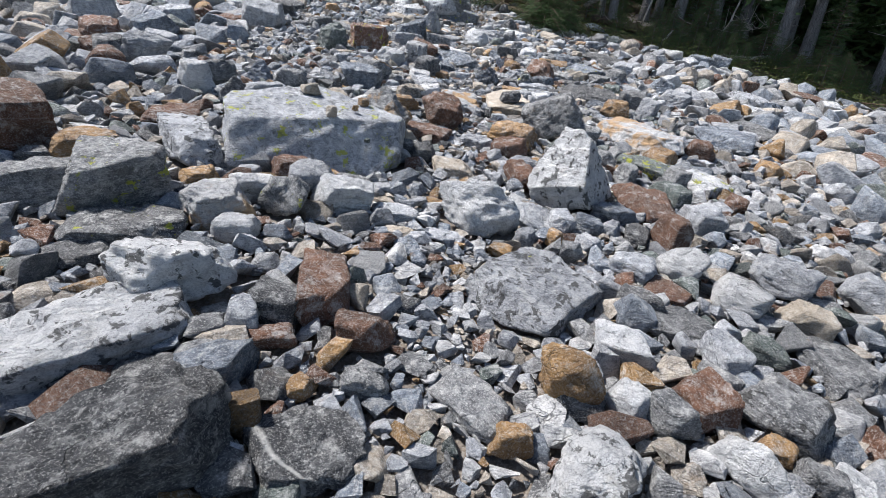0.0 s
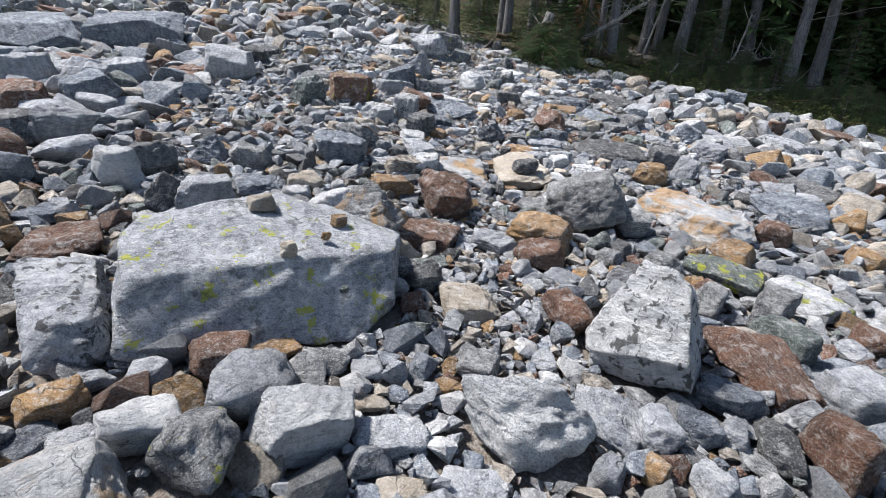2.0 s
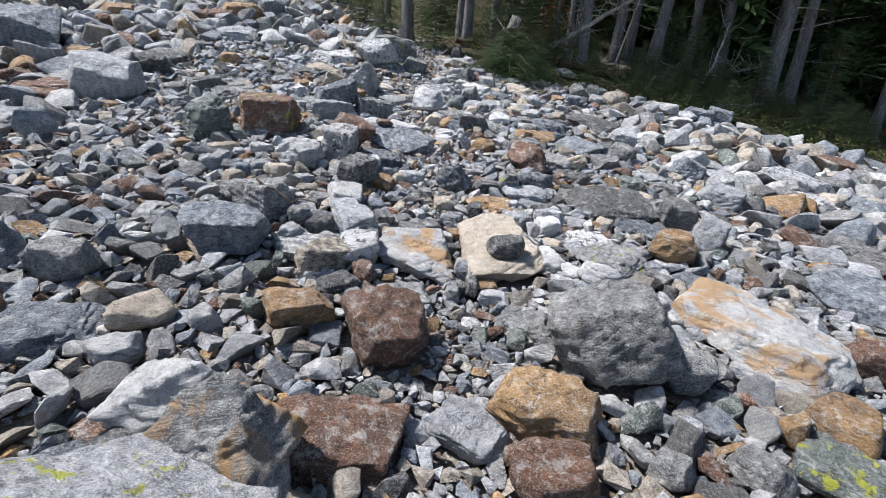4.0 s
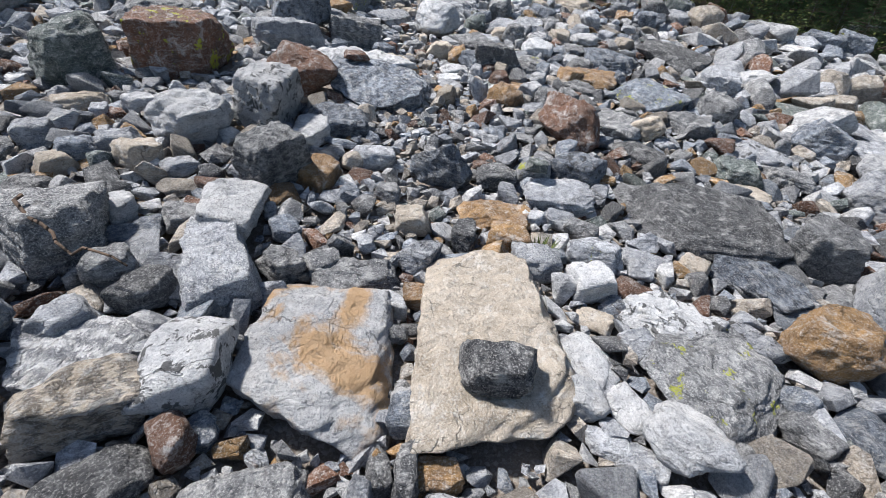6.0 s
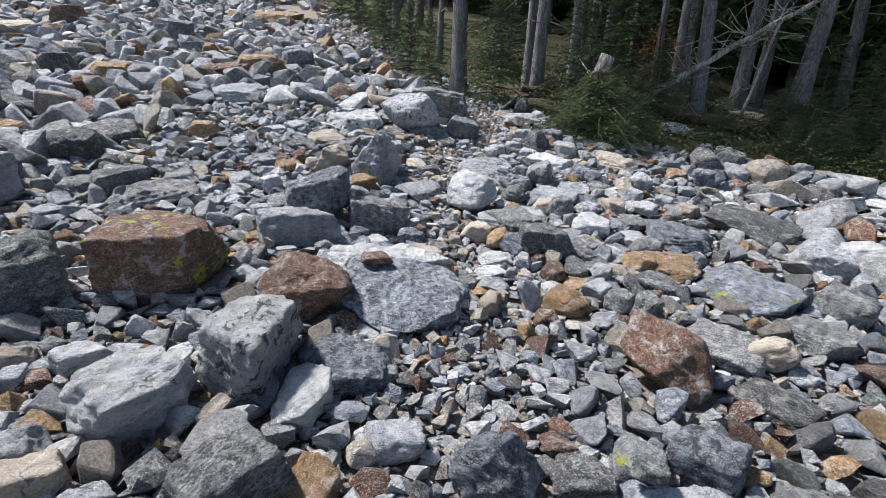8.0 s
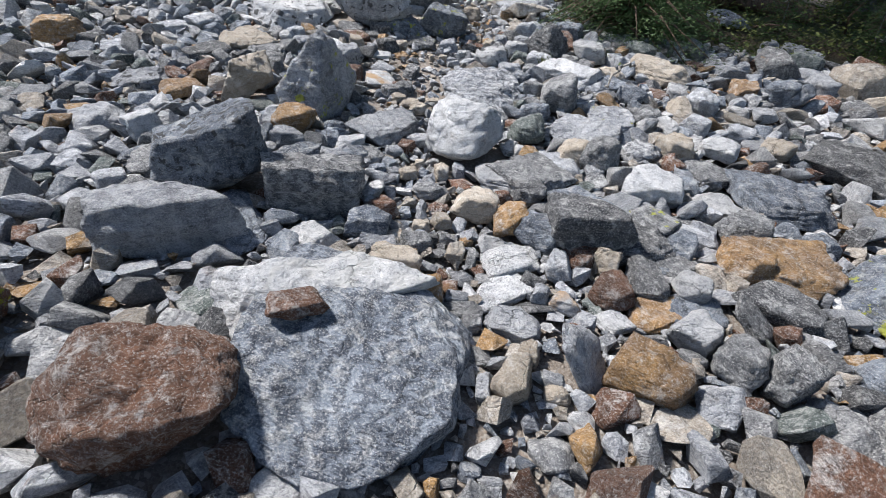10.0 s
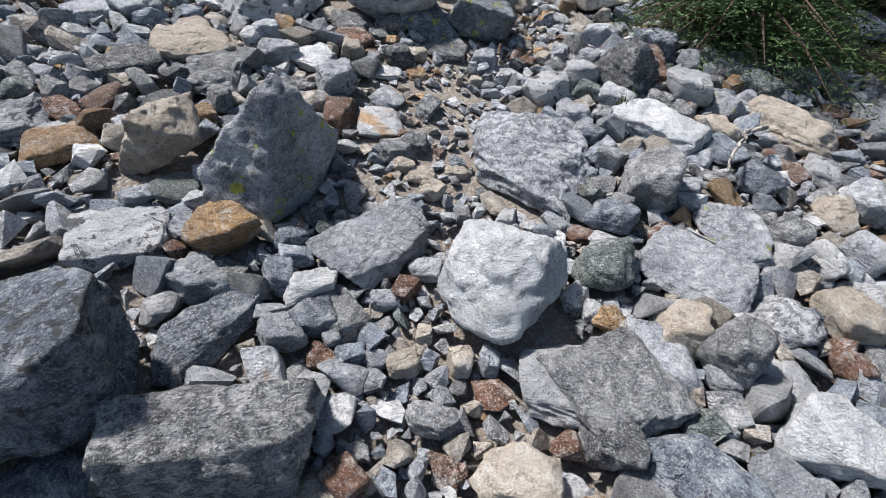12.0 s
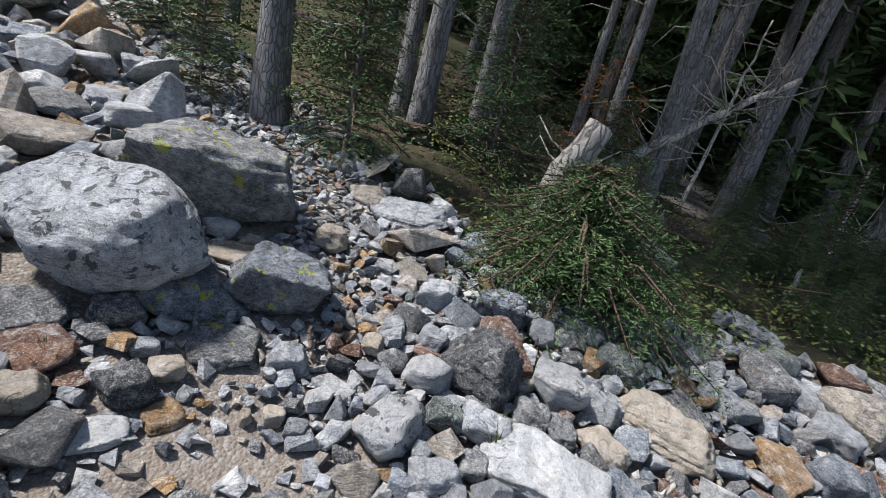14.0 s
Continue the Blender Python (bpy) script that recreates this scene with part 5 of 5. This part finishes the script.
limb("dead_branch", (gz(5.9, 15.4, 0.0), gz(6.3, 15.6, 1.3), gz(6.7, 15.8, 2.6)), (0.03, 0.012), DEADWOOD, "slanting thin dead branch among the trees", "branch", 10, 10)
limb("fallen_log", (gz(7.2, 13.0, 0.1), gz(8.2, 13.3, 0.15), gz(9.4, 13.9, 0.3)), (0.05, 0.04), DEADWOOD, "grey log at the edge of the talus", "log", 8, 11)

# dry rusty branch hanging in the leaning trunk
dry = new("dry_branch")
rng = random.Random(77)
out = ([], [])
for k in range(9):
    spray(rng, Vector((rng.gauss(0, 0.1), rng.gauss(0, 0.1), -0.12 * k)), Vector((rng.gauss(0, 0.6), rng.gauss(0, 0.6), -1)).normalized(), 0.55, 0.22, out, 0.1, 0.05, 0.08)
part("needles", skin("needles", *out, DRY, False), dry, "rust-brown dead needles")
part("stem", skin("stem", *tube([(0, 0, 0.3), (0, 0.03, -0.4), (0.06, 0, -1.1)], [0.015, 0.01, 0.004], 6), BROWNWOOD), dry)
dry.matrix_world = Matrix.Translation(gz(4.2, 15.42, 1.5))
tagged(dry, "dead fir branch with rust-brown needles hanging in the trees", "branch")

limb("dead_stick", (gz(-0.98, 6.68, 0.3), gz(-0.74, 6.5, 0.22), gz(-0.49, 6.42, 0.26)), (0.008, 0.004), BROWNWOOD, "thin dry bent twig lying on the rocks", "stick", 0, 14)
limb("dead_stick", (gz(2.17, 11.87, 0.2), gz(1.95, 11.7, 0.2), gz(1.81, 11.48, 0.14)), (0.012, 0.006), DEADWOOD, "thin bent grey stick among the rocks", "stick", 0, 15)
limb("dead_stick", (gz(0.77, 12.9, 0.06), gz(0.76, 12.7, 0.05)), (0.011, 0.008), BROWNWOOD, "short brown stick lying on the gravel", "stick", 0, 16)
limb("dead_branch", (gz(7.8, 14.9, 0.25), gz(8.6, 14.7, 0.5), gz(9.6, 14.6, 0.95)), (0.02, 0.008), DEADWOOD, "spray of bare grey dead twigs", "branch", 22, 17)


def tuft(x, y, blades, height, seed, label):
    """A small clump of grass or moss between stones."""
    r3 = random.Random(seed)
    v, f = [], []
    for _ in range(blades):
        a, u = r3.uniform(0, 6.28), r3.uniform(0, 0.05)
        p = Vector((u * math.cos(a), u * math.sin(a), 0))
        e = Vector((math.cos(a) * r3.uniform(0.1, 0.8), math.sin(a) * r3.uniform(0.1, 0.8), 1)).normalized() * height * r3.uniform(0.5, 1)
        c = Vector((-math.sin(a), math.cos(a), 0)) * height * 0.05
        b = len(v)
        v += [p - c, p + c, p + e * 0.6 + c * 0.7, p + e]
        f.append((b, b + 1, b + 2, b + 3))
    ob = new("grass_tuft", skin("grass_tuft", v, f, HERB, False))
    ob.location = gz(x, y, 0.03)
    tagged(ob, label, "grass")


tuft(1.49, 12.2, 70, 0.12, 1, "small mossy grass tuft between the stones")
tuft(2.08, 12.42, 50, 0.1, 2, "small green tuft between the stones")
tuft(1.12, 7.0, 40, 0.13, 3, "small green sprig between the trail stones")
tuft(-0.16, 12.62, 30, 0.07, 4, "yellowing leaves beside the bare soil")

# low plants on the forest floor
verts, faces = [], []
for _ in range(7500):
    x, y = dice.uniform(-4, 16), dice.uniform(10, 24)
    d = forest_depth(x, y)
    if not -0.15 < d < 4.5 or dice.random() < d * 0.12 or clearing(x, y):
        continue
    z = ground_z(x, y)
    h = dice.uniform(0.08, 0.42)
    for _ in range(16):
        a, u = dice.uniform(0, 6.28), dice.uniform(0.02, 0.22)
        p = Vector((x + u * math.cos(a), y + u * math.sin(a), z + h * dice.uniform(0.15, 1)))
        e = Vector((math.cos(a), math.sin(a), dice.uniform(-0.5, 0.7))) * dice.uniform(0.025, 0.06)
        c = e.cross(Vector((dice.gauss(0, 1), dice.gauss(0, 1), 1))).normalized() * e.length * 0.24
        b = len(verts)
        verts += [p, p + e * 0.5 - c, p + e, p + e * 0.5 + c]
        faces.append((b, b + 1, b + 2, b + 3))
tagged(new("undergrowth", skin("undergrowth", verts, faces, HERB, False)), "low green and yellowing shrubs under the trees", "undergrowth", kind="stuff")


# thin dead sticks strewn on the forest floor
sticks = []
while len(sticks) < 110:
    x, y, a, n = dice.uniform(-1, 13), dice.uniform(10.5, 19), dice.uniform(0, 6.28), dice.uniform(0.3, 1.3)
    if not 0.1 < forest_depth(x, y) < 4:
        continue
    way = Vector((math.cos(a), math.sin(a), dice.uniform(-0.05, 0.35))) * n
    root = Vector(gz(x, y, dice.uniform(0.02, 0.15)))
    sticks.append(tube([root, root + way * 0.5 + Vector((dice.gauss(0, 0.05), dice.gauss(0, 0.05), 0.02)), root + way], [0.016, 0.011, 0.004], 5))
tagged(new("forest_litter", skin("forest_litter", *join(sticks), BROWNWOOD)), "thin brown dead sticks strewn under the trees", "sticks", kind="stuff")


# ---- loose stones between the large ones ----
def chips(count, seed, points, bevel):
    """Unit-size angular stones: fracture hulls with slightly knocked-off edges."""
    rng, made = random.Random(seed), []
    for _ in range(count):
        bm = bmesh.new()
        flat = rng.uniform(0.5, 1.0)
        for _ in range(points):
            v = Vector((rng.gauss(0, 1), rng.gauss(0, 1), rng.gauss(0, 1)))
            v = v / max(abs(v.x), abs(v.y), abs(v.z)) * rng.uniform(0.75, 1) * 0.62 + v.normalized() * 0.36
            bm.verts.new((v.x, v.y, v.z * flat))
        hull = bmesh.ops.convex_hull(bm, input=bm.verts)
        bmesh.ops.delete(bm, geom=list({g for g in hull["geom_interior"] + hull["geom_unused"] if isinstance(g, bmesh.types.BMVert)}), context="VERTS")
        bmesh.ops.dissolve_limit(bm, angle_limit=radians(14), verts=bm.verts, edges=bm.edges)
        if bevel:
            bmesh.ops.bevel(bm, geom=bm.edges[:], offset=bevel, segments=1, affect="EDGES", clamp_overlap=True)
        bmesh.ops.triangulate(bm, faces=bm.faces)
        bm.verts.ensure_lookup_table()
        p = np.array([v.co for v in bm.verts])
        p = (p - (p.max(0) + p.min(0)) / 2) / (p.max(0) - p.min(0)).max()
        made.append((p, np.array([[v.index for v in f.verts] for f in bm.faces])))
        bm.free()
    return made


MEDIUM, SMALL, TINY = chips(28, 11, 13, 0.07), chips(24, 12, 12, 0.0), chips(12, 13, 8, 0.0)
CELL = 0.5
GRID = {}


def note(x, y, r):
    GRID.setdefault((int(x // CELL), int(y // CELL)), []).append((x, y, r))


def free(x, y, r, pack):
    for x0, y0, a, b, turn in NEAR.get((int(x // 1), int(y // 1)), ()):
        c, s = math.cos(turn), math.sin(turn)
        u, v = (x - x0) * c + (y - y0) * s, -(x - x0) * s + (y - y0) * c
        if (u / (a + r * 0.4)) ** 2 + (v / (b + r * 0.4)) ** 2 < 0.85:
            return False
    i, j = int(x // CELL), int(y // CELL)
    for di in (-1, 0, 1):
        for dj in (-1, 0, 1):
            for px, py, pr in GRID.get((i + di, j + dj), ()):
                if (x - px) ** 2 + (y - py) ** 2 < (pack * (r + pr)) ** 2:
                    return False
    return True


NEAR = {}
for spot in PLACED:
    reach = int(max(spot[2], spot[3]) + 1.6)
    if spot[2]:
        for di in range(-reach, reach + 1):
            for dj in range(-reach, reach + 1):
                NEAR.setdefault((int(spot[0] // 1) + di, int(spot[1] // 1) + dj), []).append(spot)

rng = random.Random(7)


def scatter(tries, xs, ys, sizes, pack, keep, most):
    """Throw stones of falling size on a stretch of ground; those that find room stay."""
    out = []
    lo, hi = sizes
    for k in range(tries):
        r = 0.5 * lo * (hi / lo) ** ((1 - k / tries) ** 1.6)
        x, y = rng.uniform(*xs), rng.uniform(*ys)
        if not keep(x, y, r) or not free(x, y, r, pack):
            continue
        note(x, y, r)
        out.append((x, y, r * 2))
        if len(out) >= most:
            break
    return out


def pile(name, spots, forms, label, seed, sink=0.26, material=RUBBLE):
    """Many stones as one heap of loose stuff."""
    dice = np.random.RandomState(seed)
    verts, tris, base = [], [], 0
    for x, y, size in spots:
        p, f = forms[dice.randint(len(forms))]
        a, b, c = dice.normal(0, 0.35), dice.normal(0, 0.35), dice.uniform(0, 6.28)
        m = np.array(Euler((a, b, c)).to_matrix())
        q = (p * (size * dice.uniform(0.95, 1.3), size * dice.uniform(0.8, 1.15), size * dice.uniform(0.65, 1.0))) @ m.T
        q += (x, y, ground_z(x, y) - q[:, 2].min() * (1 - 2 * sink))
        verts.append(q)
        tris.append(f + base)
        base += len(p)
    verts, tris = np.concatenate(verts), np.concatenate(tris)
    mesh = bpy.data.meshes.new(name)
    mesh.from_pydata(verts.tolist(), [], tris.tolist())
    mesh.materials.append(material)
    return tagged(new(name, mesh), label, "rubble", kind="stuff")


def on_trail(x, y):
    return abs(x - trail_x(y)) / (0.46 if y < 14 else 0.6)


def bare(x, y):
    """The two trodden patches of bare soil by the trail."""
    return ((x - 0.3) / 0.42) ** 2 + ((y - 12.0) / 0.85) ** 2 < 1


def talus(x, y, r):
    trail = on_trail(x, y)
    if trail < 1 and r > (0.045 if y < 12.7 else 0.03) + 0.045 * trail or bare(x, y) and (r > 0.05 or rng.random() < 0.9):
        return False
    if -3.2 < x < 3.8 and y < 13.6 and r > 0.1:
        return False
    return forest_depth(x, y) < -r * 0.5


middle = scatter(110000, (-14, 12), (-2.5, 27), (0.13, 0.46), 0.84, talus, 13000)
near = [s for s in middle if -2.6 < s[0] < 3.4 and 0.6 < s[1] < 13.5]
rest = [s for s in middle if not (-2.6 < s[0] < 3.4 and 0.6 < s[1] < 13.5)]
near.sort(key=lambda s: -s[2])
dice = random.Random(5)
meshes = []
for p, f in MEDIUM:
    mesh = bpy.data.meshes.new("stone")
    mesh.from_pydata(p.tolist(), [], f.tolist())
    mesh.materials.append(LOOSE)
    meshes.append(mesh)
for x, y, size in near[:300]:
    ob = new("stone", dice.choice(meshes))
    k = (size * dice.uniform(0.95, 1.3), size * dice.uniform(0.8, 1.15), size * dice.uniform(0.65, 1.0))
    ob.matrix_world = Matrix.LocRotScale((x, y, ground_z(x, y) + k[2] * 0.22), Euler((dice.gauss(0, 0.35), dice.gauss(0, 0.35), dice.uniform(0, 6.28))), k)
    tagged(ob, "angular loose stone lying in the talus rubble", "stone", "loose stones of the talus slope")
pile("talus_rubble", rest + near[300:], MEDIUM, "angular grey, white and rusty stones heaped on the slope", 21)

small = scatter(80000, (-4.5, 5.5), (0, 15.5), (0.065, 0.16), 0.76, talus, 17000)
pile("small_rubble", small, SMALL, "fist-sized broken stones filling the gaps between boulders", 22)
far_small = scatter(26000, (-11, 11), (9, 24), (0.12, 0.2), 0.82, talus, 6000)
far_small += scatter(9000, (-26, -1), (25, 46), (0.28, 0.75), 0.8, talus, 3500) + scatter(5000, (-24, -12), (4, 26), (0.25, 0.6), 0.8, talus, 2500)
pile("far_rubble", far_small, SMALL, "broken grey stones filling the far talus", 23)


def trodden(x, y, r):
    return on_trail(x, y) < 1.7 and forest_depth(x, y) < 0.2 and not (bare(x, y) and rng.random() < 0.8)


pebbles = scatter(70000, (-1.5, 2.2), (0.2, 16), (0.034, 0.095), 0.72, trodden, 16000)
pebbles += scatter(20000, (-5, 1.5), (15.5, 25), (0.06, 0.16), 0.8, trodden, 3000)
pile("trail_gravel", pebbles, TINY, "pale gravel and pebbles along the trodden trail", 24, 0.2, GRAVEL)

fine = scatter(90000, (-3, 3.6), (0.3, 13.8), (0.034, 0.085), 0.7, talus, 26000)
pile("fine_rubble", fine, TINY, "small broken chips filling the cracks between stones", 25, 0.15)
